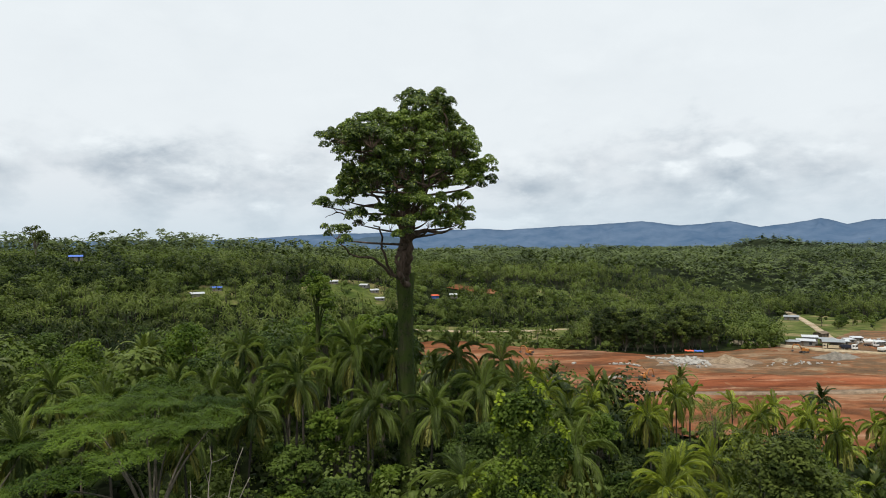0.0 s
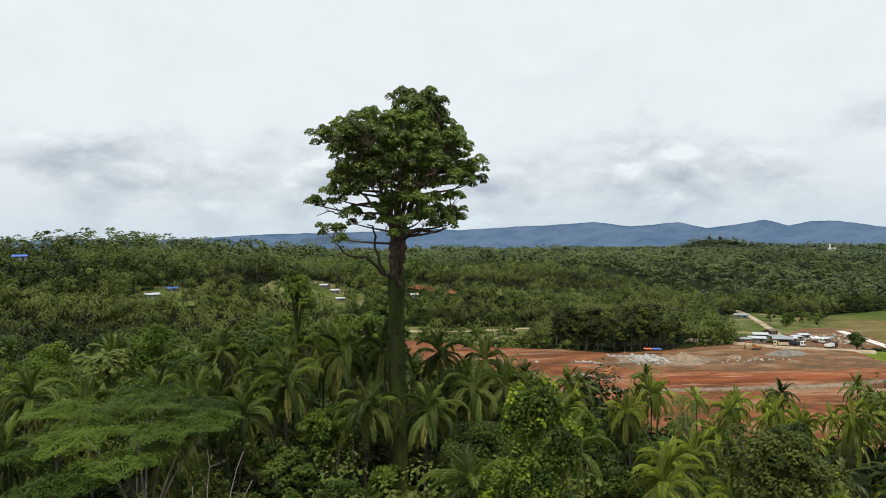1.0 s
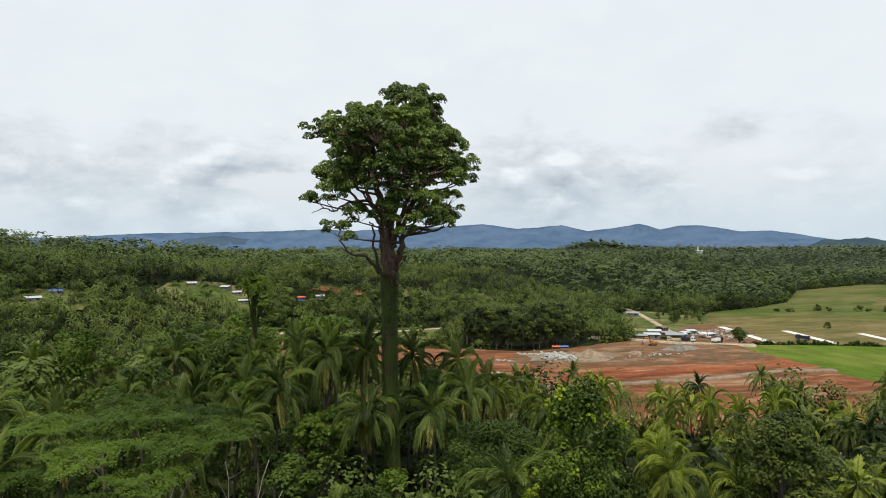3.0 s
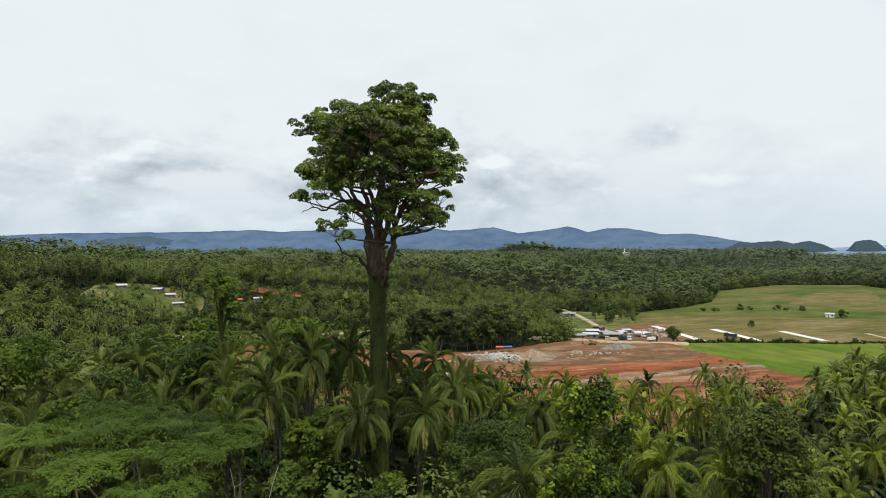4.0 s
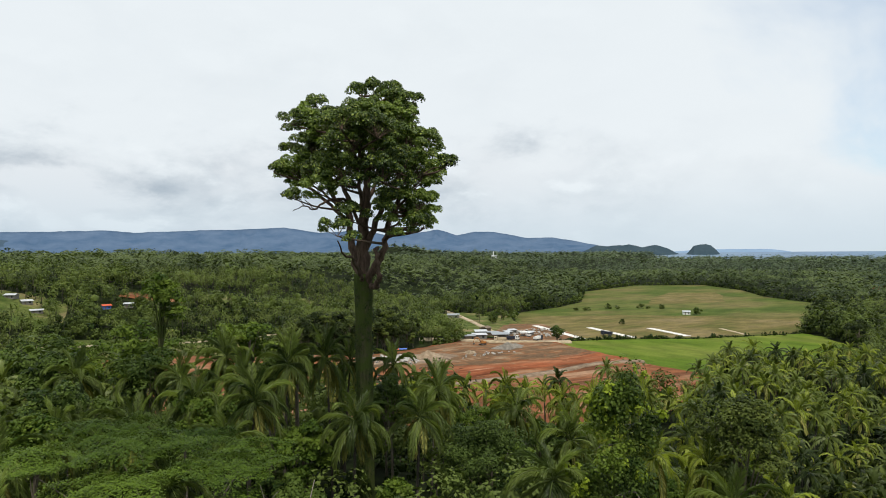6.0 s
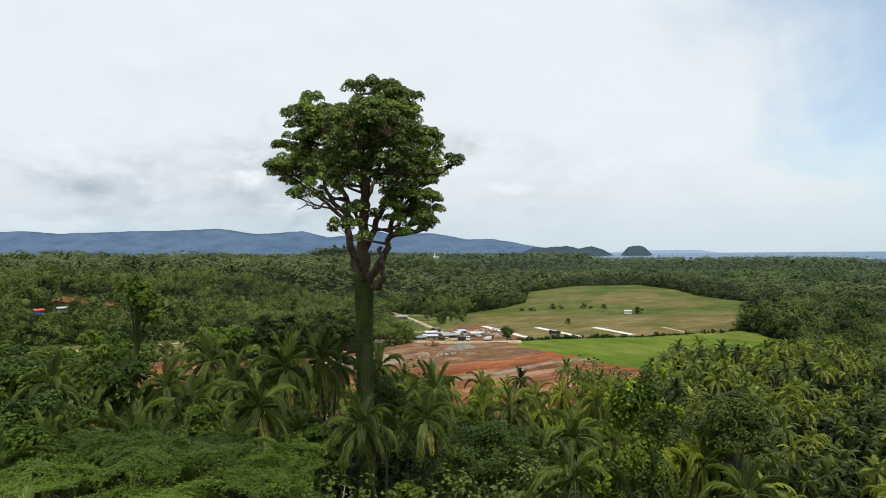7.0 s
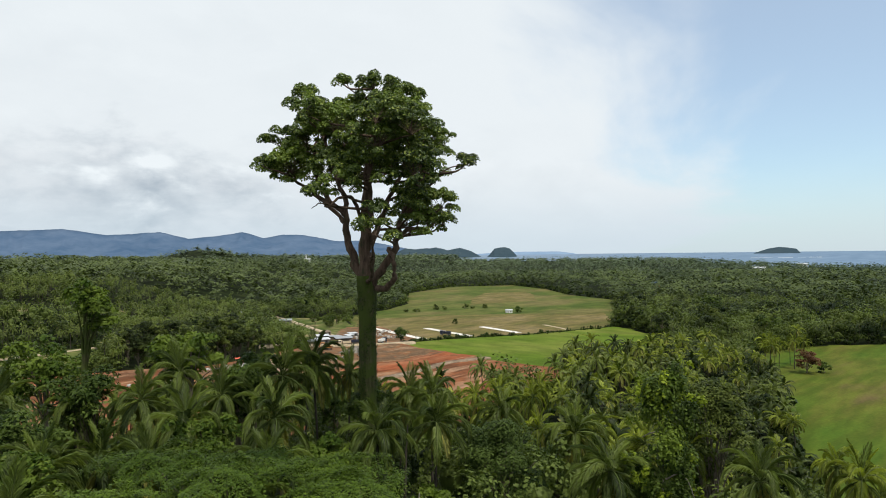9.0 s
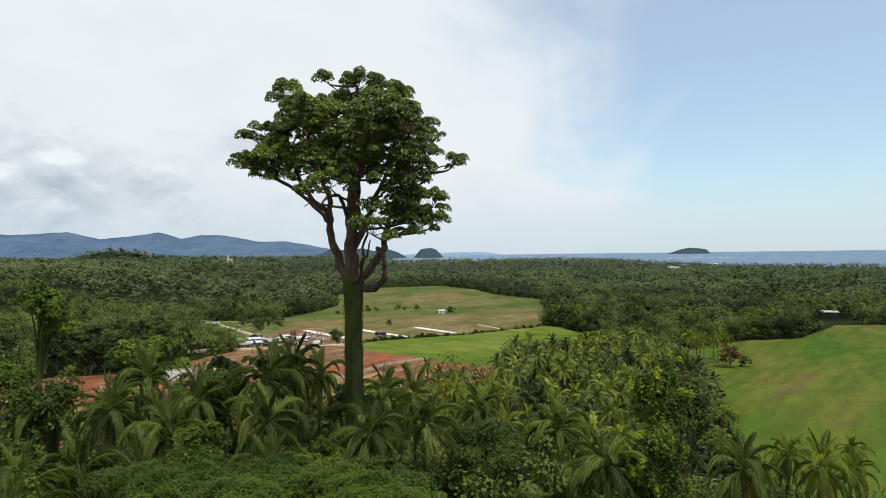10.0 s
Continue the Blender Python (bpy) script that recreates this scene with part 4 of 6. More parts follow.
YARD_EAST = [(214, 312), (240, 308), (272, 398), (266, 428), (238, 402), (214, 345)]
edge = edge[clear_of(edge[:, 0], edge[:, 1]) & ~inside(edge[:, 0], edge[:, 1], YARD_EAST)]
edge = np.column_stack([edge, height(edge[:, 0], edge[:, 1])])
shrubs = [broad_template(t, r, 6, 6, 1.3, s, 0.95) for t, r, s in ((4.5, 2.6, 1), (6.5, 3.0, 2), (3.2, 2.2, 3))]
grow("edge_scrub", M_LEAF_FAR, shrubs, edge, np.random.default_rng(13), "bushes and saplings along the forest edge", "bushes", 0.6, 1.3)
u = rng.random(150)
line = bend([(222, 312, 0), (262, 296, 0), (303, 274, 0), (372, 258, 0), (425, 281, 0)], 60)
row = np.stack([np.interp(u, np.linspace(0, 1, 60), line[:, i]) for i in range(3)], 1) + np.column_stack([rng.normal(0, 1.0, (150, 2)), np.zeros(150)])
low = [broad_template(t, r, 6, 7, 0.9, s, 0.9) for t, r, s in ((1.6, 1.4, 1), (2.4, 1.8, 2), (1.2, 1.3, 3))]
grow("hedge", M_SCRUB_SHADED, low, row, np.random.default_rng(14), "ragged dark hedge between two fields", "hedge", 0.6, 1.4)
spots = np.column_stack([rng.uniform(-36, 90, 220), rng.uniform(350, 428, 220)])
more = np.column_stack([rng.uniform(206, 288, 300), rng.uniform(340, 500, 300)])
spots = np.concatenate([spots, more[~inside(more[:, 0], more[:, 1], YARD_EAST)]])
spots = spots[inside(spots[:, 0], spots[:, 1], VERGE_WEST) | (inside(spots[:, 0], spots[:, 1], VERGE) & (spots[:, 1] > 372) & (spots[:, 0] > 0.53 * spots[:, 1] + 28))]
grow("edge_scrub", M_LEAF_FAR, shrubs, np.column_stack([spots, height(spots[:, 0], spots[:, 1])]), np.random.default_rng(15), "scattered bushes on a grass bank", "bushes", 0.45, 1.25)
spots = np.column_stack([rng.uniform(-340, -206, 1500), rng.uniform(398, 596, 1500)])
spots = spots[inside(spots[:, 0], spots[:, 1], HILLSIDE) & (np.hypot(spots[:, 0] + 314, spots[:, 1] - 568) > 11) & (np.hypot(spots[:, 0] + 282, spots[:, 1] - 536) > 11)]
grow("edge_scrub", M_LEAF_FAR, shrubs, np.column_stack([spots, height(spots[:, 0], spots[:, 1])]), np.random.default_rng(19), "low scrub on a hillside below two houses", "bushes", 0.6, 1.3)

# ---- trees on the knoll ----
def on_ground(x, y, sink=0.3):
    return float(height(x, y)) - sink


PALMS = [coconut_palm(t, (a, b), c, s, lab) for t, a, b, c, s, lab in (
    (15.5, 0.8, 0.4, 22, 1, "coconut palm with arching green fronds and pale hanging ones"),
    (17.5, -1.0, 0.6, 22, 2, "tall slightly leaning coconut palm with drooping fronds"),
    (13, 0.3, -0.8, 22, 3, "full-crowned coconut palm rising from dense scrub"),
    (16, -0.5, -0.9, 20, 4, "coconut palm with an upright spray of fronds"))]
# the same palms for the eastern side, with the lit frond copy
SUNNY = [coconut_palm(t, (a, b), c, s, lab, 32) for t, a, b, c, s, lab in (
    (15.5, 0.8, 0.4, 22, 5, "coconut palm with arching green fronds toned yellowish by painted sunlight"),
    (17.5, -1.0, 0.6, 22, 6, "tall leaning coconut palm with drooping fronds in a painted sunlit tone"),
    (13, 0.3, -0.8, 22, 7, "full-crowned coconut palm in a painted sunlit tone rising from scrub"),
    (16, -0.5, -0.9, 20, 8, "coconut palm with an upright spray of fronds in a painted sunlit tone"))]
used = set()
TOPS, LEANS = [15.5, 17.5, 13, 16], [(0.8, 0.4), (-1.0, 0.6), (0.3, -0.8), (-0.5, -0.9)]
# crowns over the knoll: where the fronds spring, in metres
PALM_WEST = [(-27.8, 79.2, 35.0), (-21.0, 72.6, 34.6), (-11.5, 84.7, 39.2), (-6.5, 86.2, 39.2), (-25.2, 104, 35.5), (-20.9, 96.9, 36.5), (-14.8, 91.3, 36.8), (-27.8, 88.9, 33.2), (-21.4, 85.6, 36.0), (-60.2, 135, 32.6), (-39.9, 97.9, 33.2), (-44.8, 75.8, 36.4), (-26.6, 67.0, 33.6), (-14.7, 100.9, 38.2), (-37.5, 58.4, 35.4), (-32.0, 105.5, 36.6), (-38.5, 75.0, 34.6), (-32.4, 89.4, 33.6), (-34.2, 84.0, 34.2)]
PALM_MID = [(1.6, 98, 36.6), (4.5, 78.5, 35.4), (-1.2, 72.5, 34.5), (1.5, 54.3, 32.7), (12.7, 45.4, 31.0), (12.5, 64.5, 31.9), (9.5, 87.5, 33.8), (14, 76, 32.4), (20, 60, 30.2), (25.5, 57.6, 28.4), (24, 69, 29.0), (8.4, 98, 35.6), (15, 100, 30.0), (24, 108, 26.6), (5, 112, 30.8), (14, 122, 27.0), (2, 128, 28.4), (24, 128, 22.6), (12, 138, 24.2), (-8, 124, 29.9), (30, 140, 19.3), (-2, 148, 24.8), (20, 150, 23.6)]
PALM_EAST = [(31.0, 102.4, 26.0), (39.2, 113.0, 26.6), (32.6, 105.0, 24.9), (47.6, 106.1, 21.2), (53.2, 113.0, 22.4), (61.5, 104.8, 22.4), (62.6, 114.5, 21.6), (76.0, 113.0, 21.0), (45.5, 143, 15.8), (54, 124, 15.0), (55.3, 91.8, 17.1), (82.5, 86.3, 16.9), (79.7, 105.9, 13.7), (78.6, 42, 13.7), (64, 76, 15.2), (70, 96, 14.0), (46, 74, 20.4), (97, 44, 12.7), (88, 30, 13.7), (33.6, 84, 25.2), (40, 62, 23.9), (49.9, 47.4, 22.6), (31.7, 41.2, 26.9), (58, 44, 17.5), (66, 34, 15.4)]
rng = np.random.default_rng(31)
KEEP_OFF = [(-4.6, 79.2, 4.0), (5.7, 51.4, 3.2), (28.5, 56, 5.0), (5, 68.8, 4.5), (-26, 60, 8), (-31, 70, 6), (-12.7, 77, 3), (0, 0, 14), (-28, 8, 14), (-55, 31, 14)]


def another(ob, m):
    """A copy at the pose m, whatever the size of the first one."""
    return copy_thing(ob, m @ Matrix.Diagonal((1 / ob.scale.x, 1 / ob.scale.y, 1 / ob.scale.z, 1)))


def plant(i, x, y, crown, first=None):
    """One palm of the kind i, its fronds springing at (x, y) that high above its own ground."""
    q = rng.uniform(0.76, 0.94) * (0.90 if x > 25 else 1)
    if first is None:
        i = min(range(4), key=lambda k: abs(TOPS[k] - crown - 1.2 * (i - 1.5)))
    a = rng.uniform(0, 6.28)
    lx, ly = LEANS[i][0] * q, LEANS[i][1] * q
    x, y = x - lx * math.cos(a) + ly * math.sin(a), y - lx * math.sin(a) - ly * math.cos(a)
    m = Matrix.LocRotScale((x, y, on_ground(x, y)), Euler((0, 0, a)), (q, q, min(1.35, max(0.7, crown / TOPS[i]))))
    if first is not None:
        PALMS[i].matrix_basis = m
    elif x < 14:
        another(PALMS[i], m)
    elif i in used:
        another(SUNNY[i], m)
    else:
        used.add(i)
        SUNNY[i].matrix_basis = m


taken = []
for i, (x, y, z) in enumerate(((-7.9, 74.0, 34.6), (-17.1, 77.6, 37.0), PALM_MID.pop(5), PALM_WEST.pop(0))):
    plant(i, x, y, z - on_ground(x, y), True)
    taken.append((x, y))
for x, y, z in PALM_WEST + PALM_MID + PALM_EAST:
    plant(int(rng.integers(0, 4)), x, y, z - on_ground(x, y))
    taken.append((x, y))
for k in range(4000):
    r, b = math.sqrt(rng.uniform(36 ** 2, 124 ** 2)), math.radians(rng.uniform(-62, 112))
    x, y = -22 + r * math.sin(b), 12 + r * math.cos(b)
    if len(taken) >= 67 or x < 0 or not clear_of(np.array([x]), np.array([y]))[0] or inside(x, y, APRON):
        continue
    if any((x - a) ** 2 + (y - c) ** 2 < d * d for a, c, d in KEEP_OFF) or any((x - a) ** 2 + (y - c) ** 2 < 6.4 ** 2 for a, c in taken):
        continue
    taken.append((x, y))
    plant(int(rng.integers(0, 4)), x, y, rng.uniform(9, 13))

# the belt of palms between the fields
BELT_PALMS = [coconut_palm(t, (a, b), 17, s, "coconut palm with fronds in a painted sunlit yellow beside open land", 18, "coconut palms beside the fields and the site") for t, a, b, s in ((13, 0.6, 0.5, 11), (12, -0.7, 0.3, 12), (14, 0.2, -0.8, 13))]
spots = []
for k in range(9000):
    x, y = rng.uniform(38, 262), rng.uniform(64, 184)
    if len(spots) >= 88 or not inside(x, y, BELT) or not clear_of(np.array([x]), np.array([y]))[0]:
        continue
    if all((x - a) ** 2 + (y - c) ** 2 > 7.2 ** 2 for a, c in spots + taken):
        spots.append((x, y))
apron_count = 0
for k in range(4000):
    x, y = rng.uniform(36, 104), rng.uniform(100, 190)
    if apron_count < 15 and inside(x, y, APRON) and all((x - a) ** 2 + (y - c) ** 2 > 7.0 ** 2 for a, c in spots + taken):
        spots.append((x, y))
        apron_count += 1
spots += [(267, 119), (271, 124), (279, 116), (296, 127), (318, 124)]
for k, (x, y) in enumerate(spots):
    s = rng.uniform(0.82, 1.12) * (0.72 if inside(x, y, SOUTH_EDGE) and x < 262 else 0.86 if x > 262 else 1)
    m = Matrix.LocRotScale((x, y, on_ground(x, y)), Euler((0, 0, rng.uniform(0, 6.28))), (s, s, s * rng.uniform(0.92, 1.08)))
    if k < 3:
        BELT_PALMS[k].matrix_basis = m
    else:
        another(BELT_PALMS[k % 3], m)

P = stand(rng, 36, 122, 1 / 40, -62, 112, (-22, 12))
keep = ~inside(P[:, 0], P[:, 1], APRON)
for a, c, d in KEEP_OFF:
    keep &= np.hypot(P[:, 0] - a, P[:, 1] - c) > d + 1
near_broads = [broad_template(t, r, 14, 28, 0.48, s) for t, r, s in ((9, 3.2, 11), (12, 4.2, 12), (7, 2.8, 13))]
grow("thicket", M_LEAF_FAR, near_broads, P[keep], np.random.default_rng(12), "broadleaved trees and saplings among the palms", "trees", 0.75, 1.15)


def tuft(c, r, h, n, size, rng, flat=-0.25, aspect=0.55):
    """One umbrella of leaves: a thin dome, fuller on top, with hanging edges."""
    d = shell(n, rng, 0.6)
    d[:, 2] = np.abs(d[:, 2]) * (1 - flat) + flat
    at = c + d * [r, r, h] * rng.uniform(0.72, 1.06, n)[:, None]
    return leaves(at, d + [0, 0, 0.45] + rng.normal(0, 0.4, d.shape), size, rng, aspect)


def broad_tree(name, x, y, top, radius, depth, lobes, per, size, mat, seed, label, trunk_r=0.3, bark_mat=None, spread=1.0, group=""):
    """A broadleaved tree: tapered trunk, limbs, and a crown of leafy lobes."""
    rng = np.random.default_rng(seed)
    root = tagged(new(name), label, "tree", group)
    g = on_ground(x, y)
    root.location = (x, y, g)
    tall = top - g
    fork = max(1.5, tall - depth * 1.1)
    V, T = tube(bend([(0, 0, -0.3), (rng.uniform(-0.4, 0.4), rng.uniform(-0.4, 0.4), fork * 0.6), (0, 0, fork), (0.2, 0, tall - depth * 0.35)], 12), np.linspace(trunk_r, trunk_r * 0.35, 12), 8)
    new("trunk", tri_mesh("trunk", V, T, bark_mat or M_BARK, smooth=True)).parent = root
    D = shell(lobes, rng, 0.4)
    for d in D:
        c = np.array([d[0] * radius, d[1] * radius, d[2] * depth * 0.5]) * rng.uniform(0.5, 0.82) * spread + [0, 0, tall - depth * 0.5]
        V, T = tube(bend([(0, 0, fork * 0.9), (c[0] * 0.4, c[1] * 0.4, (fork + c[2]) / 2 + 0.3), tuple(c)], 6), np.linspace(trunk_r * 0.4, 0.03, 6), 5)
        new("limb", tri_mesh("limb", V, T, bark_mat or M_BARK, smooth=True)).parent = root
        rr = radius * rng.uniform(0.34, 0.5)
        pieces = [tuft(c + e * rr * 0.62, rr * 0.55, rr * 0.42, per, size, rng) for e in shell(5, rng, 0.4)]
        new("foliage", tri_mesh("foliage", *joined(pieces), mat)).parent = root
    return root


broad_tree("dome_tree", 5.2, 68.8, 33.4, 5.6, 9.0, 22, 170, 0.28, M_DOME, 41, "round dense dark green tree like a dome", 0.35)
broad_tree("broadleaf_tree", 28.5, 56, 37.0, 5.4, 16.0, 30, 84, 0.4, M_OLIVE, 42, "dark green tree with bare twigs and paler tips", 0.3)
broad_tree("broadleaf_tree", -12.7, 76.5, 36.5, 3.4, 9.5, 14, 80, 0.42, M_LIVELY, 43, "fresh green large-leaved tree beside the giant trunk", 0.25)
broad_tree("broadleaf_tree", -21.3, 112, 48.5, 4.0, 8.0, 11, 60, 0.5, M_LIVELY, 44, "slender tall tree with a dark mossy stem over the palms", 0.5, M_GIANT_MOSS)
broad_tree("broadleaf_tree", -36, 150, 37, 8.0, 13.0, 18, 80, 0.6, M_LEAF, 45, "broad spreading tree rising over the palm grove", 0.5)
for k, (x, y, top, r) in enumerate(((-10, 108, 42, 5.0), (-5.5, 100, 39.0, 3.2), (-9.5, 97, 38.5, 3.2), (-22, 124, 40, 5.5), (-34, 118, 38, 5.0), (-48, 128, 38, 6.5), (-62, 112, 37, 6.0), (-12, 142, 27, 5.0), (-28, 140, 36, 5.5), (-58, 150, 35, 7.0), (-80, 130, 36, 7.0), (-6, 170, 20, 4.5), (-44, 172, 32, 7.0), (-75, 170, 32, 7.5), (14, 168, 19, 4.0), (-22, 172, 29, 6.0))):
    broad_tree("broadleaf_tree", x, y, top, r, r * 1.5, 14, 46, 0.62, (M_LIVELY, M_LEAF)[k % 3 == 1], 150 + k, ("leafy green tree among the palms", "dark leafy tree among the palms")[k % 3 == 1], 0.35, group="leafy trees behind the giant tree")
for k in range(38):
    row = k // 22
    x, y = 79 + (2.7 * k if row == 0 else 3.8 * (k - 22)) + rng.uniform(-2, 2), 338 - 0.85 * (k % 22) + rng.uniform(0, 8) + 15 * row + 9 * (k % 22 > 14)
    broad_tree("broadleaf_tree", x, y, rng.uniform(14, 20) + 2 * row, rng.uniform(5.0, 6.8), 15.5, 9, 34, 0.95, (M_GROVE, M_GROVE, M_OLIVE)[k % 3], 180 + k, "tall dark tree with bare pale stem behind boulders", 0.35, group="dark grove behind the boulders")
for k, (x, y) in enumerate(((384, 246), (396, 258), (410, 266), (424, 270), (438, 284), (452, 288), (402, 244), (420, 252), (444, 268), (466, 296))):
    broad_tree("broadleaf_tree", x, y, rng.uniform(15, 20), rng.uniform(5.5, 7.5), 12, 8, 36, 1.1, (M_GROVE, M_OLIVE)[k % 3 == 0], 280 + k, "dark spreading tree at the meadow's edge", 0.4, group="dark trees at the meadow's edge")
for k, (x, y) in enumerate(((243, 410), (250, 418), (241, 424), (256, 430), (262, 426), (250, 440), (266, 444))):
    broad_tree("broadleaf_tree", x, y, 5.5 + 2.2 * (k % 3), 3.6 + 0.7 * (k % 2), 7.0, 8, 36, 0.6, (M_OLIVE, M_LEAF)[k % 2], 320 + k, "dark bushy tree between a dirt track and the stubble", 0.2, group="bushy trees beside the dirt track")
broad_tree("sapling", 48.4, 119.6, 24, 5.0, 7.0, 10, 80, 0.22, M_PALE, 46, "thin sapling with a sparse see-through crown", 0.18)
broad_tree("sapling", 78, 118, 17, 4.0, 6.0, 9, 80, 0.22, M_PALE, 47, "thin sapling with a sparse see-through crown", 0.16)
broad_tree("shrub", -6.1, 68.6, 30.0, 2.0, 3.6, 9, 26, 0.75, M_LIVELY, 48, "big-leaved fresh green shrub below the palms", 0.12)
broad_tree("shrub", -15, 63.5, 28.5, 3.6, 5.0, 12, 70, 0.36, M_LIVELY, 49, "pale green bushy shrub below the palms", 0.14)
broad_tree("shrub", 0.5, 62.5, 29.0, 2.8, 5.0, 10, 70, 0.36, M_LEAF, 50, "dense green shrub below the palms", 0.14)


def vine_column(x, y, top, radius, seed, label):
    """A dead tree wrapped in bright climbing vines, with bare grey limbs poking out."""
    rng = np.random.default_rng(seed)
    root = tagged(new("vine_covered_tree"), label, "tree")
    g = on_ground(x, y)
    root.location = (x, y, g)
    tall = top - g
    V, T = tube(bend([(0, 0, -0.3), (0.3, 0.2, tall * 0.5), (-0.3, 0.1, tall - 1)], 12), np.linspace(0.35, 0.1, 12), 8)
    new("trunk", tri_mesh("trunk", V, T, M_GIANT_MOSS, smooth=True)).parent = root
    for k in range(66):
        u = rng.uniform(0.1, 1.0) ** 0.9 if k > 4 else rng.uniform(0.9, 1.0)
        w = radius * (0.4 if u > 0.9 else 0.95) * math.sqrt(rng.uniform(0.1, 1.0))
        a = rng.uniform(0, 6.28)
        c = np.array([w * math.cos(a), w * math.sin(a), tall * u - 0.8])
        tufts = [tuft(c + e * rng.uniform(0.5, 1.2), 0.75, 0.75, 56, 0.30, rng, -0.7, 0.7) for e in shell(7, rng, 0.2)]
        new("foliage", tri_mesh("foliage", *joined(tufts), (M_LIVELY, M_LEAF, M_LEAF)[k % 3])).parent = root
        if rng.random() < 0.28 + 0.55 * (u > 0.8):
            out = np.array([math.cos(a), math.sin(a), 0.3])
            sprays = [tuft(c + out * 0.8 + e * rng.uniform(0.4, 1.3), 0.4, 0.5, 20, 0.36, rng, -0.7, 0.7) for e in shell(4, rng, 0.2)]
            tagged(new("foliage", tri_mesh("foliage", *joined(sprays), M_LIME)), "lime-green vine leaves").parent = root
    for k in range(6):
        a, z0 = rng.uniform(0, 6.28), tall * rng.uniform(0.3, 0.85)
        L = rng.uniform(1.6, 3.0)
        e = np.array([math.cos(a), math.sin(a), 0])
        V, T = tube(bend([(0, 0, z0), tuple(e * L * 0.6 + [0, 0, z0 + rng.uniform(-0.5, 1)]), tuple(e * L + [0, 0, z0 - rng.uniform(0, 2.5)])], 7), np.linspace(0.1, 0.02, 7), 5)
        new("bare_limb", tri_mesh("bare_limb", V, T, M_TWIG, smooth=True)).parent = root
    return root


vine_column(5.7, 51.4, 41.4, 3.1, 61, "dead tree draped in lime-green climbing vines")
vine_column(33.5, 60.5, 33.0, 2.0, 62, "leaning dead tree hung with vines")


def umbrella_tree(x, y, seed, label, pads):
    """A rain tree seen from above: flat, feathery, overlapping layers on long pale limbs."""
    rng = np.random.default_rng(seed)
    root = tagged(new("rain_tree"), label, "tree")
    g = on_ground(x, y)
    root.location = (x, y, g)
    V, T = tube(bend([(0, 0, -0.3), (0.4, 0.2, 5), (0.1, -0.3, 9)], 10), np.linspace(0.5, 0.3, 10), 9)
    new("trunk", tri_mesh("trunk", V, T, M_BARK, smooth=True)).parent = root
    for px, py, pz, pr in pads:
        c = np.array([px - x, py - y, pz - g])
        V, T = tube(bend([(0.1, -0.3, 8), (c[0] * 0.45, c[1] * 0.45, (8 + c[2]) / 2 + 0.6), tuple(c - [0, 0, 0.4])], 8), np.linspace(0.17, 0.04, 8), 6)
        new("limb", tri_mesh("limb", V, T, M_BARK, smooth=True)).parent = root
        n = int(520 * pr ** 2)
        a, q = rng.uniform(0, 6.28, n), pr * np.sqrt(rng.random(n)) * (0.82 + 0.3 * lump(rng.uniform(0, 9, n), px, 1))
        edge = 1 + 0.22 * np.sin(a * 3 + px) + 0.15 * np.sin(a * 7 + py)
        at = np.stack([c[0] + q * edge * np.cos(a), c[1] + q * edge * np.sin(a), c[2] - 0.05 * q ** 1.6 + 0.9 * lump(q * np.cos(a) + px, q * np.sin(a) + py, 1.5) + 0.5 * lump(q * np.cos(a) + px, q * np.sin(a) + py, 0.55) + rng.normal(0, 0.10, n)], 1)
        nrm = np.stack([np.cos(a) * 0.25, np.sin(a) * 0.25, np.ones(n)], 1) + rng.normal(0, 0.28, (n, 3))
        new("foliage", tri_mesh("foliage", *leaves(at, nrm, 0.19, rng, 0.5), M_FERN)).parent = root
    return root


# leafy trees between the palms of the near slope
for k, (x, y, top, r) in enumerate(((-36, 82, 37, 4.6), (-46, 84, 36, 5.2), (-52, 72, 35, 5.0), (-20, 84, 37, 4.0), (-11, 94, 39, 4.2), (-33, 96, 38, 5.0), (-58, 100, 37, 5.6), (-24, 102, 39, 4.8), (2, 86, 36, 3.8), (9, 72, 31, 3.6), (-16, 70, 32, 3.2), (10, 104, 32, 4.0), (22, 96, 28, 3.8), (-10, 60, 31, 3.2), (20, 72, 27, 3.4), (36, 72, 22, 3.6), (32, 94, 25, 4.0), (44, 84, 20, 3.6))):
    broad_tree("broadleaf_tree", x, y, top, r, r * 1.6, 13, 62, 0.42, (M_LIVELY, M_LEAF, M_LEAF)[k % 3], 220 + k, ("fresh green leafy tree among palms", "dark green leafy tree among palms", "dark green leafy tree among palms")[k % 3], 0.2, group="leafy trees between the near palms")


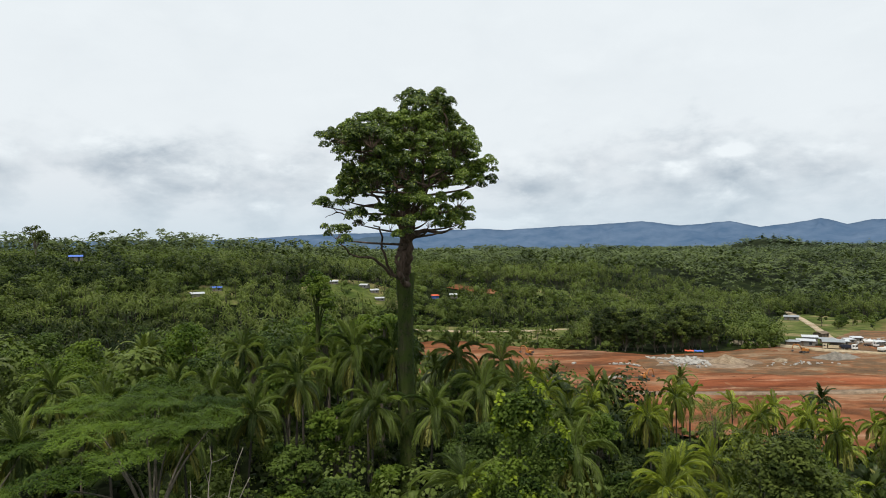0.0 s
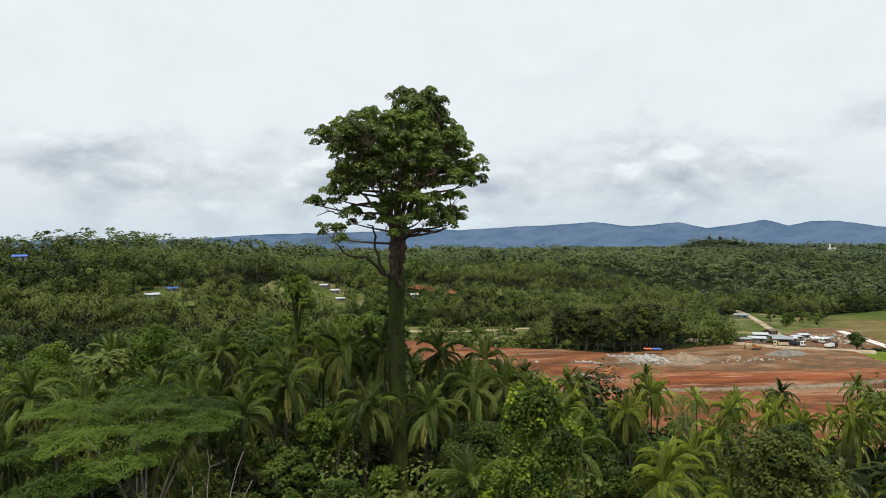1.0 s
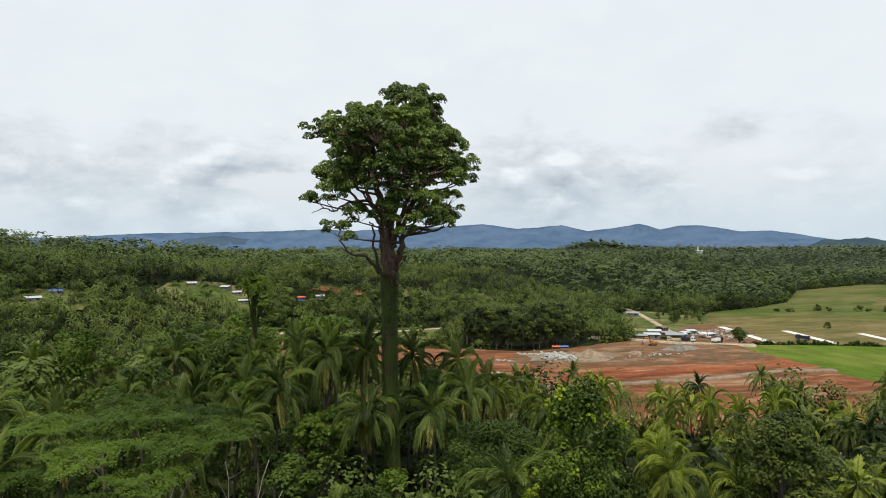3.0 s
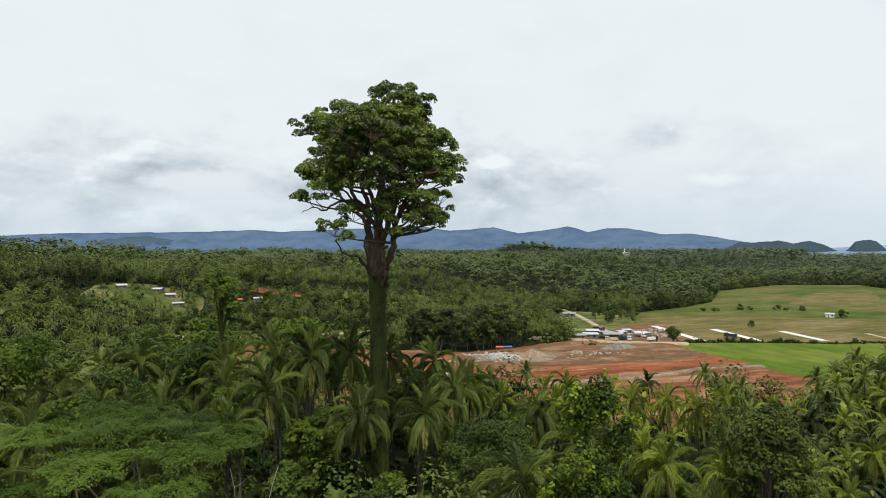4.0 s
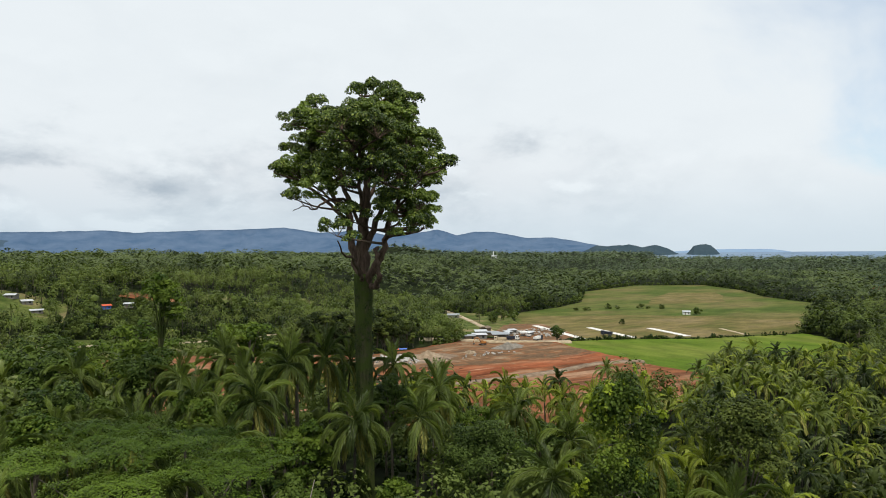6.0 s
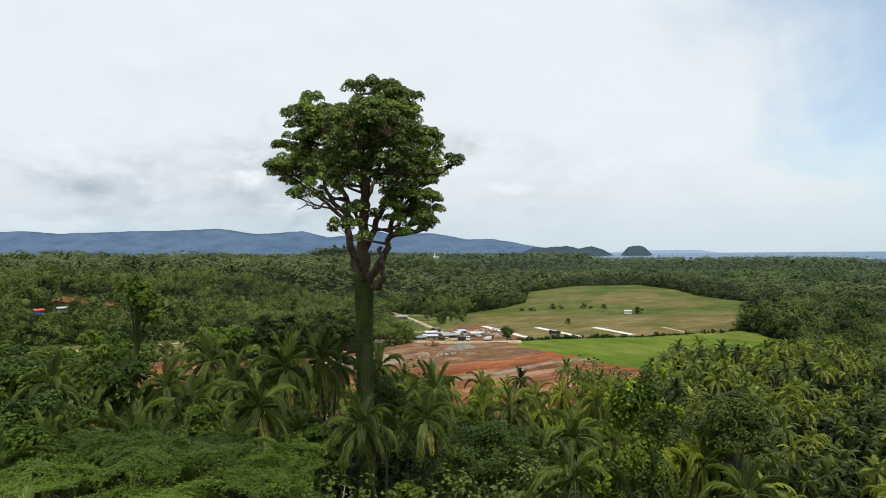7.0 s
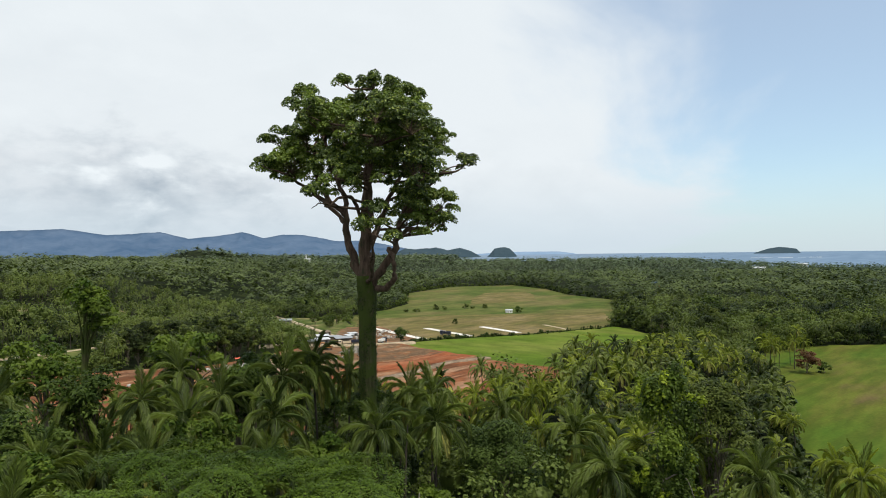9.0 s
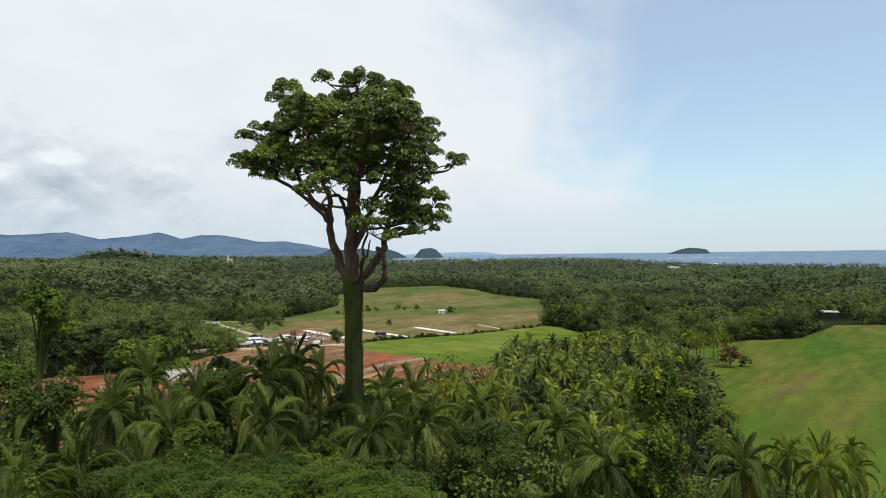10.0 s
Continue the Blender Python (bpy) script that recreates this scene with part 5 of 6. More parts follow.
def dead_tree(x, y, tall, seed, label):
    """A bare leaning tree: pale stems that fork into twigs."""
    rng = np.random.default_rng(seed)
    root = tagged(new("dead_tree"), label, "tree")
    root.location = (x, y, on_ground(x, y))
    for k in range(5):
        a = rng.uniform(0, 6.28)
        e = np.array([math.cos(a), math.sin(a), 0]) * rng.uniform(1.8, 4.5)
        P = bend([(0.2 * k - 0.4, 0, -0.3), tuple(e * 0.2 + [0, 0, tall * 0.5]), tuple(e + [0, 0, tall * rng.uniform(0.8, 1.05)])], 12)
        P[1:-1] += rng.normal(0, 0.13, (10, 3))
        new("stem", tri_mesh("stem", *tube(P, np.linspace(0.14, 0.03, 12), 6), M_TWIG, smooth=True)).parent = root
        for j in range(4):
            s = P[int(rng.integers(6, 11))]
            d = rng.normal(0, 1, 3) * [1, 1, 0.5] + [0, 0, 0.5]
            d *= rng.uniform(1.0, 2.0) / np.linalg.norm(d)
            V, T = tube(bend([tuple(s), tuple(s + d * 0.5 + rng.normal(0, 0.1, 3)), tuple(s + d)], 6), np.linspace(0.04, 0.012, 6), 4)
            new("twig", tri_mesh("twig", V, T, M_TWIG, smooth=True)).parent = root
    return root


dead_tree(-20.5, 56.0, 16.0, 91, "bare dead tree with pale grey twigs beside the rain tree")
broad_tree("broadleaf_tree", -292.6, 477, 75, 9.0, 15.0, 13, 30, 1.1, M_OLIVE, 260, "tall lone spreading tree on the skyline", 0.8)
umbrella_tree(-27, 61, 71, "wide rain tree with flat feathery layers of foliage",
              [(-21.9, 62.5, 36.4, 3.2), (-24, 58, 36.8, 3.6), (-29, 64, 37.6, 4.2), (-31, 58, 36.5, 3.8), (-26, 53.5, 35.4, 3.4), (-30.5, 71, 37.4, 3.9), (-36, 66, 37, 3.6), (-29.5, 51, 34.6, 3.0), (-24.5, 69, 36.2, 3.2)])
umbrella_tree(-38, 52, 72, "rain tree with flat feathery layers of foliage", [(-36, 56, 35.5, 3.4), (-40, 52, 34.6, 3.6), (-34, 48, 33.6, 3.0), (-41, 59, 35.2, 3.0)])

# ---- the giant tree ----
GX, GY = -4.6, 79.2
giant = tagged(new("giant_tree"), "towering old tree with a vine-covered trunk and a rounded leafy crown", "tree")
giant.location = (GX, GY, 0)
g_base = on_ground(GX, GY, 1.0)


def giant_limb(points, r0, r1, name="limb", sides=10, count=16, mat=None, wobble=0.12):
    P = bend(points, count)
    k = np.arange(count)
    P[1:-1, 0] += wobble * np.sin(k[1:-1] * 1.9 + r0 * 40)
    P[1:-1, 1] += wobble * np.cos(k[1:-1] * 1.3 + r0 * 70)
    V, T = tube(P, np.linspace(r0, r1, count) * (1 + 0.07 * np.sin(k * 2.1)), sides)
    new(name, tri_mesh(name, V, T, mat or M_GIANT_BARK, smooth=True)).parent = giant
    return P


tr = bend([(0.2, 0, g_base), (0.1, 0, g_base + 12), (0, 0, 42), (0, 0, 49.5)], 44)
V, T = tube(tr, np.interp(tr[:, 2], [g_base, g_base + 3, g_base + 8, 45, 49.5], [1.7, 1.1, 0.93, 0.86, 1.08]), 28)
a = np.arctan2(V[:, 1], V[:, 0])
push = 0.07 * np.sin(a * 7 + V[:, 2] * 0.15) + 0.10 * (lump(a * 3, V[:, 2], 1.3) - 0.5)
V[:, 0] += push * np.cos(a)
V[:, 1] += push * np.sin(a)
new("trunk", tri_mesh("trunk", V, T, M_GIANT_MOSS, smooth=True)).parent = giant
# climbing plants clinging to the trunk
rngg = np.random.default_rng(77)
z = rngg.uniform(g_base + 2, 48.5, 7600)
a = rngg.uniform(0, 6.28, 7600)
ok = lump(a * 2.2, z, 2.4) * 0.7 + 0.5 * lump(a * 6, z * 2, 1.7) > 0.48
z, a = z[ok], a[ok]
rad = 0.93 + 0.16 * rngg.random(len(z)) + 0.5 * np.clip((g_base + 7 - z) / 7, 0, 1)
C = np.stack([rad * np.cos(a), rad * np.sin(a), z], 1)
N = np.stack([np.cos(a), np.sin(a), 0.5 + 0 * a], 1) + rngg.normal(0, 0.35, (len(z), 3))
new("climber", tri_mesh("climber", *leaves(C, N, 0.17, rngg), M_LEAF)).parent = giant

STEMS = [
    giant_limb([(0, 0.1, 48.6), (0.1, 0.3, 53), (0.4, 0.4, 58), (1.4, 0.7, 64), (2.4, 1.4, 70)], 0.80, 0.13, "limb", 12, 26),
    giant_limb([(-0.1, 0.4, 48.8), (-0.3, 1.7, 51.2), (-0.4, 2.9, 54.4), (-0.5, 2.8, 57.3), (-1.6, 3.9, 62), (-2.4, 5.6, 67.5)], 0.56, 0.10, "limb", 10, 26),
    giant_limb([(0.1, -0.4, 48.4), (0.4, -1.9, 50.2), (0.8, -3.2, 51.8), (0.95, -3.8, 53.4), (1.2, -4.1, 55.4), (2.5, -4.8, 59), (2.4, -5.8, 64)], 0.50, 0.10, "limb", 10, 26),
    giant_limb([(0.2, 0.3, 52), (0.9, -0.7, 54.5), (1.9, -1.4, 57.5), (4.0, -1.8, 61.5), (5.2, -1.6, 66.5)], 0.42, 0.09, "limb", 10, 22),
    giant_limb([(0.1, 0.3, 53), (-0.5, -1.2, 56), (-1.8, -2.8, 60), (-2.6, -5.0, 65)], 0.38, 0.08, "limb", 9, 20),
    giant_limb([(0.3, 0.4, 55), (1.6, 1.6, 58.5), (4.0, 3.4, 62), (5.4, 6.4, 67)], 0.34, 0.08, "limb", 9, 20),
    giant_limb([(-0.5, 2.9, 56), (-1.8, 5.4, 59), (-0.8, 8.0, 63), (1.0, 9.2, 67)], 0.30, 0.07, "limb", 8, 18),
    giant_limb([(-0.4, 2.7, 55), (-2.6, 4.0, 57.6), (-4.8, 6.4, 60), (-6.8, 7.4, 61.2)], 0.26, 0.06, "limb", 8, 18),
    giant_limb([(-1.2, 4.6, 57.4), (-2.4, 8.0, 59.6), (-3.8, 10.4, 61.4), (-4.8, 12.0, 62.0)], 0.16, 0.03, "limb", 7, 16),
    giant_limb([(1.3, -4.2, 55.6), (2.6, -6.4, 58.2), (3.6, -8.0, 60.2), (4.9, -9.3, 60.8)], 0.16, 0.04, "limb", 7, 16),
]
giant_limb([(0.4, -1.2, 48.2), (0.2, -3.0, 48.3), (-0.3, -4.6, 49.6), (-0.6, -4.8, 51.2), (-0.3, -3.9, 52.2), (0.3, -3.2, 52.4)], 0.36, 0.16, "burl", 9, 20)
giant_limb([(-0.3, -0.6, 48.8), (-1.6, -2.6, 49.6), (-3.2, -4.4, 51.3), (-5.0, -6.6, 51.6), (-6.4, -8.4, 53.0)], 0.24, 0.06, "limb", 8, 18)
giant_limb([(-1.2, -2.2, 49.2), (-2.2, -3.6, 52), (-2.4, -4.4, 54.5), (-3.0, -6.0, 55)], 0.18, 0.06, "limb", 7, 14)
giant_limb([(1.0, -3.9, 53.6), (2.6, -4.2, 54.4), (4.4, -4.0, 54.1), (5.6, -3.7, 54.6)], 0.30, 0.08, "limb", 8, 14)
giant_limb([(0.0, 0.2, 54.5), (-2.0, -0.4, 57.4), (-3.6, -0.8, 57.6), (-5.2, -1.6, 57.2), (-6.4, -1.9, 56.4), (-7.6, -2.2, 56.7), (-8.9, -2.6, 56.1)], 0.22, 0.03, "limb", 7, 26, None, 0.13)
giant_limb([(-6.3, -1.9, 56.4), (-7.0, -1.2, 57.3), (-7.4, -0.8, 58.2)], 0.06, 0.02, "limb", 5, 10)
giant_limb([(-7.5, -2.2, 56.7), (-8.4, -2.7, 57.5), (-9.3, -2.8, 57.6)], 0.05, 0.015, "limb", 5, 10)
giant_limb([(2.4, -1.2, 57.6), (5.0, 0.2, 58.4), (7.4, 1.4, 59.6), (9.2, 2.2, 60.6)], 0.16, 0.05, "limb", 7, 18)
giant_limb([(3.0, 4.0, 69.3), (2.4, 5.4, 70.8), (1.7, 6.0, 72.0)], 0.10, 0.03, "limb", 6, 9)

# leafy lobes, from the lowest to the top: place and radius
SKIRT = [(0.8, -10.2, 54.8, 1.2), (-1.0, -8.6, 54.6, 1.2), (1.0, -6.3, 57.2, 2.2), (2.4, -8.6, 56.8, 1.8), (8.4, 0.4, 60.2, 1.6), (9.8, 1.2, 62.2, 1.4)]
LOW = [(-6.6, -8.9, 53.9, 1.8), (-4.2, -6.8, 55.4, 1.6), (-0.5, -7.6, 56.4, 1.9), (5.7, -3.6, 54.9, 1.5), (3.0, -6.9, 55.0, 1.4), (2.8, -3.4, 55.8, 1.7), (6.4, -1.3, 55.6, 1.9), (4.4, -5.4, 56.7, 2.0), (6.4, -2.6, 57.4, 1.9), (-6.6, -3.6, 58.4, 1.7), (-8.9, -2.8, 57.6, 0.9), (-2.2, -9.5, 59.4, 2.4), (-4.4, -5.4, 59.6, 2.6), (-5.4, -0.9, 60.1, 2.6), (0.4, -8.1, 60.5, 2.4), (4.7, -4.0, 60.8, 2.6), (4.9, -9.5, 60.9, 1.1), (-5.5, 5.5, 61.1, 2.5), (9.3, 2.3, 61.1, 1.9), (-5.7, 8.8, 61.1, 1.4)]
MIDDLE = [(1.6, 5.4, 61.2, 2.6), (-8.0, 7.1, 61.4, 1.1), (4.8, 1.4, 61.6, 2.6), (2.8, 10.1, 61.9, 2.5), (-3.0, 8.8, 62.1, 2.6), (-4.8, 12.1, 62.2, 1.0), (-0.6, -2.9, 62.6, 2.7), (-0.4, 10.8, 62.7, 2.6), (7.6, 3.5, 62.7, 2.7), (-4.0, -6.7, 62.7, 2.7), (2.5, -6.8, 62.9, 2.7), (6.7, 8.5, 62.9, 2.6), (-2.8, 0.8, 63.4, 2.6), (5.8, -2.7, 63.5, 2.7), (-2.7, -9.7, 63.6, 2.6), (-3.7, 5.6, 63.7, 2.7), (2.2, 5.9, 63.8, 2.6)]
HIGH = [(-4.0, 9.6, 64.3, 2.1), (7.1, 0.3, 64.3, 2.6), (4.5, 3.5, 64.3, 2.7), (-5.9, -8.3, 64.3, 2.1), (-5.1, -2.0, 64.4, 2.7), (2.9, -3.2, 64.9, 2.7), (-1.6, 8.2, 65.0, 2.7), (-2.6, -6.6, 65.2, 2.7), (1.0, -6.3, 65.4, 2.6), (-1.4, -1.8, 65.5, 2.7), (5.1, 9.7, 65.6, 2.6), (-8.4, -1.0, 65.6, 1.5), (-5.2, 0.9, 66.0, 2.7), (6.8, 6.4, 66.1, 2.6), (-1.8, 4.2, 66.7, 2.7), (-4.9, 3.9, 67.1, 1.8)]
CROWN_TOP = [(1.0, 9.4, 67.3, 2.6), (1.5, 3.5, 67.3, 2.6), (1.6, -3.8, 67.4, 2.6), (3.9, 0.3, 67.8, 2.7), (4.6, 4.9, 67.8, 2.7), (5.1, 9.6, 68.3, 2.4), (4.8, -1.9, 68.7, 1.6), (-3.2, 6.6, 69.0, 1.6), (4.5, -0.5, 69.8, 1.6), (1.5, 0.3, 69.9, 2.3), (4.0, 1.7, 70.4, 1.8), (4.8, 3.6, 70.8, 1.7), (1.8, 6.0, 71.6, 0.7)]
joints = np.concatenate(STEMS)
for x, y, z, r in SKIRT + LOW + MIDDLE + HIGH + CROWN_TOP:
    r *= 1.0 if math.hypot(x, y) > 6 else 0.9
    h = r * 0.8
    c = np.array([x, y, z])
    # a bough from the stem that passes nearest below the lobe
    gap = np.linalg.norm((joints - c) * [1, 1, 0.8], axis=1) + 4 * (joints[:, 2] > z - 1.0)
    q = joints[gap.argmin()]
    mid = q + (c - q) * 0.55 + np.array([rngg.normal(0, 0.4), rngg.normal(0, 0.4), -0.4])
    P = bend([tuple(q), tuple(mid), tuple(c - [0, 0, h * 0.35])], 9)
    D = shell(max(6, int(3.6 * r * r)), rngg, 0.5)
    pieces, twigs = [], [tube(P, np.linspace(0.16, 0.05, 9), 7)]
    for d in D:
        e = c + d * [r, r, h] * rngg.uniform(0.62, 1.06)
        w = rngg.uniform(0.42, 0.85)
        pieces.append(tuft(e, w, w * 0.72, int(230 * w), 0.27, rngg, -0.5, 0.62))
        twigs.append(tube(bend([tuple(c - [0, 0, h * 0.35]), tuple((c + e) / 2 - [0, 0, 0.2]), tuple(e)], 5), np.linspace(0.028, 0.01, 5), 4))
    new("foliage", tri_mesh("foliage", *joined(pieces), M_GIANT)).parent = giant
    new("bough", tri_mesh("bough", *joined(twigs), M_GIANT_BARK, smooth=True)).parent = giant

# ---- buildings, vehicles and heaps ----
def block(bm, size, at, turn=(0, 0, 0), bevel=0.0):
    """A box, with softened edges where asked, added to bm."""
    got = bmesh.ops.create_cube(bm, size=1.0, matrix=pose(*at, *turn) @ Matrix.Diagonal((*size, 1)))
    if bevel:
        es = list({e for v in got["verts"] for e in v.link_edges})
        bmesh.ops.bevel(bm, geom=es, offset=bevel, segments=2, affect="EDGES")
    return bm


def disc(bm, radius, width, at, turn=(90, 0, 0), sides=16, taper=1.0):
    bmesh.ops.create_cone(bm, cap_ends=True, segments=sides, radius1=radius, radius2=radius * taper, depth=width, matrix=pose(*at, *turn))
    return bm


def thing(name, label, category, x, y, z, turn=0.0, group=""):
    root = tagged(new(name), label, category, group)
    root.matrix_basis = pose(x, y, z, 0, 0, turn)
    return root


M_ZINC = plain("pale_zinc_roof", (0.54, 0.56, 0.58), 0.45, 0.3, 0.2, 1.5)
M_ZINC_DULL = plain("dull_zinc_roof", (0.30, 0.32, 0.34), 0.5, 0.3, 0.25, 1.5)
M_WHITE = plain("white_paint", (0.74, 0.74, 0.72), 0.55, 0, 0.15)
M_BLUE = plain("blue_sheet", (0.06, 0.14, 0.48), 0.5, 0, 0.15)
M_REDSHEET = plain("orange_red_sheet", (0.62, 0.11, 0.05), 0.55, 0, 0.15)
M_WALL = plain("grey_block_wall", (0.19, 0.18, 0.16), 0.9, 0, 0.3)
M_TIMBER = plain("weathered_timber", (0.16, 0.12, 0.085), 0.85, 0, 0.3)
M_TYRE = plain("black_rubber", (0.025, 0.025, 0.025), 0.8, 0, 0.2)
M_RIM = plain("steel_rim", (0.35, 0.35, 0.36), 0.5, 0.6, 0.2)
M_DIGGER = plain("orange_yellow_paint", (0.42, 0.17, 0.04), 0.5, 0, 0.25)
M_STEEL = plain("worn_steel", (0.16, 0.15, 0.14), 0.5, 0.6, 0.3)
M_CREAM = plain("cream_paint", (0.52, 0.43, 0.30), 0.5, 0, 0.2)
M_NAVY = plain("dark_blue_paint", (0.03, 0.035, 0.06), 0.4, 0, 0.2)
M_ROCK = plain("pale_limestone", (0.37, 0.352, 0.325), 0.9, 0, 0.3, 1.0)
M_PANE = plain("tinted_glass", (0.03, 0.04, 0.05), 0.08, 0, 0.05, 3, 0.6)
M_GRAVEL_HEAP = earth("heap_gravel", [(0.3, (0.145, 0.130, 0.112)), (0.7, (0.215, 0.195, 0.170))], 0.3, 3.0, None, 0.95, 0.15)
M_SAND_HEAP = earth("heap_sand", [(0.3, (0.210, 0.155, 0.105)), (0.7, (0.285, 0.222, 0.158))], 0.3, 3.0, None, 0.95, 0.15)


def ribbed_roof(w, d, rise, over, thick=0.06, gable=True):
    """Corrugated roofing: a gable or a single slope, with ribs and a real thickness."""
    bm = bmesh.new()
    n = max(10, int((w + 2 * over) / 0.45))
    xs = np.linspace(-w / 2 - over, w / 2 + over, n)
    prof = [(-d / 2 - over, 0), (0, rise), (d / 2 + over, 0)] if gable else [(-d / 2 - over, 0), (d / 2 + over, rise)]
    grid = []
    for i, x in enumerate(xs):
        lift = 0.05 * (i % 2)
        grid.append([[bm.verts.new((x, y, z + lift - s * thick)) for y, z in prof] for s in (0, 1)])
    for a, b in zip(grid, grid[1:]):
        for s in (0, 1):
            for j in range(len(prof) - 1):
                q = (a[s][j], b[s][j], b[s][j + 1], a[s][j + 1])
                bm.faces.new(q if s == 0 else q[::-1])
        for j in (0, len(prof) - 1):
            bm.faces.new((a[0][j], a[1][j], b[1][j], b[0][j]))
    for e in (grid[0], grid[-1]):
        for j in range(len(prof) - 1):
            bm.faces.new((e[0][j], e[0][j + 1], e[1][j + 1], e[1][j]))
    bmesh.ops.recalc_face_normals(bm, faces=bm.faces[:])
    return bm


def hut(x, y, w, d, h, turn, roof_mat, wall_mat, label, z=None, gable=True, group="", rise=None):
    """A small house: walls with thickness, door and window openings, ribbed roof."""
    z = on_ground(x, y, 0.15) if z is None else z
    root = thing("house", label, "house", x, y, z, turn, group)
    t = 0.18
    # long front wall in pieces round a door and a window
    for name, sx, px in (("wall", w * 0.22, -w * 0.39), ("wall", w * 0.30, 0.0), ("wall", w * 0.18, w * 0.41)):
        part(name, block(bmesh.new(), (sx, t, h), (px, -d / 2, h / 2)), wall_mat, root)
    part("wall", block(bmesh.new(), (w * 0.17, t, h * 0.3), (w * 0.235, -d / 2, h * 0.15)), wall_mat, root)
    part("wall", block(bmesh.new(), (w, t, h), (0, d / 2, h / 2)), wall_mat, root)
    for s in (-1, 1):
        part("wall", block(bmesh.new(), (t, d - t, h), (s * (w / 2 - t / 2), 0, h / 2)), wall_mat, root)
    part("floor", block(bmesh.new(), (w - 0.4, d - 0.4, 0.12), (0, 0, 0.06)), M_CONCRETE, root)
    part("door", block(bmesh.new(), (w * 0.12, 0.06, h * 0.8), (-w * 0.215, -d / 2 + 0.05, h * 0.4)), M_TIMBER, root)
    win = part("window", block(bmesh.new(), (w * 0.16, 0.05, h * 0.4), (w * 0.235, -d / 2 + 0.03, h * 0.55)), M_PANE, root)
    part("frame", block(bmesh.new(), (w * 0.17, 0.09, 0.08), (w * 0.235, -d / 2 - 0.02, h * 0.33)), M_TIMBER, win)
    r = part("roof", ribbed_roof(w, d, rise or (d * 0.22 if gable else d * 0.12), 0.5, 0.06, gable), roof_mat, root)
    r.location = (0, 0, h + 0.02)
    if not gable:
        for s in (-1, 1):
            part("wall", block(bmesh.new(), (t, d * 0.5, d * 0.07), (s * (w / 2 - t / 2), d * 0.25, h + d * 0.03)), wall_mat, root)
    return root


def open_shed(x, y, w, d, h, turn, roof_mat, label, z):
    root = thing("shed", label, "shed", x, y, z, turn)
    for px in np.linspace(-w / 2 + 0.2, w / 2 - 0.2, 5):
        for py in (-d / 2 + 0.2, d / 2 - 0.2):
            part("post", block(bmesh.new(), (0.16, 0.16, h + (0.12 * d if py > 0 else 0.05)), (px, py, h / 2)), M_TIMBER, root)
    part("wall", block(bmesh.new(), (w * 0.6, 0.15, h), (w * 0.18, d / 2 - 0.1, h / 2)), M_WALL, root)
    r = part("roof", ribbed_roof(w, d, d * 0.12, 0.6, 0.06, False), roof_mat, root)
    r.location = (0, 0, h + 0.03)
    return root


def wheel(root, x, y, r, w):
    t = part("wheel", disc(bmesh.new(), r, w, (x, y, r)), M_TYRE, root)
    part("rim", disc(bmesh.new(), r * 0.55, w + 0.04, (x, y, r)), M_RIM, t)


def dump_truck(x, y, z, turn, cab_mat, bed_mat, label, mixer=False):
    root = thing("truck", label, "truck", x, y, z, turn)
    part("chassis", block(bmesh.new(), (7.0, 0.9, 0.3), (0, 0, 0.95), bevel=0.03), M_STEEL, root)
    cab = part("cab", block(bmesh.new(), (1.9, 2.4, 2.1), (2.6, 0, 1.95), bevel=0.15), cab_mat, root)
    part("windscreen", block(bmesh.new(), (0.06, 2.0, 0.85), (3.54, 0, 2.35)), M_PANE, cab)
    for s in (-1, 1):
        part("side_window", block(bmesh.new(), (0.9, 0.06, 0.7), (2.75, s * 1.19, 2.4)), M_PANE, cab)
        part("headlight", block(bmesh.new(), (0.06, 0.35, 0.22), (3.55, s * 0.85, 1.25)), M_WHITE, cab)
    part("bumper", block(bmesh.new(), (0.2, 2.4, 0.4), (3.55, 0, 0.75), bevel=0.04), M_STEEL, root)
    if mixer:
        bm = bmesh.new()
        bmesh.ops.create_uvsphere(bm, u_segments=18, v_segments=10, radius=1.0, matrix=pose(-1.2, 0, 2.45, 0, -12, 0) @ Matrix.Diagonal((2.5, 1.2, 1.2, 1)))
        part("drum", bm, bed_mat, root, "", True)
        part("hopper", disc(bmesh.new(), 0.7, 0.7, (-3.5, 0, 3.1), (0, 0, 0), 12, 0.6), M_WHITE, root)
    else:
        part("bed_floor", block(bmesh.new(), (4.6, 2.4, 0.15), (-1.1, 0, 1.25)), bed_mat, root)
        for s in (-1, 1):
            part("bed_side", block(bmesh.new(), (4.6, 0.12, 1.1), (-1.1, s * 1.2, 1.85), bevel=0.02), bed_mat, root)
        part("bed_front", block(bmesh.new(), (0.12, 2.4, 1.5), (1.2, 0, 2.05)), bed_mat, root)
        part("tailgate", block(bmesh.new(), (0.12, 2.4, 1.0), (-3.4, 0, 1.8)), bed_mat, root)
    for px in (2.4, -1.5, -2.7):
        for s in (-1, 1):
            wheel(root, px, s * 1.05, 0.52, 0.36)
    return root


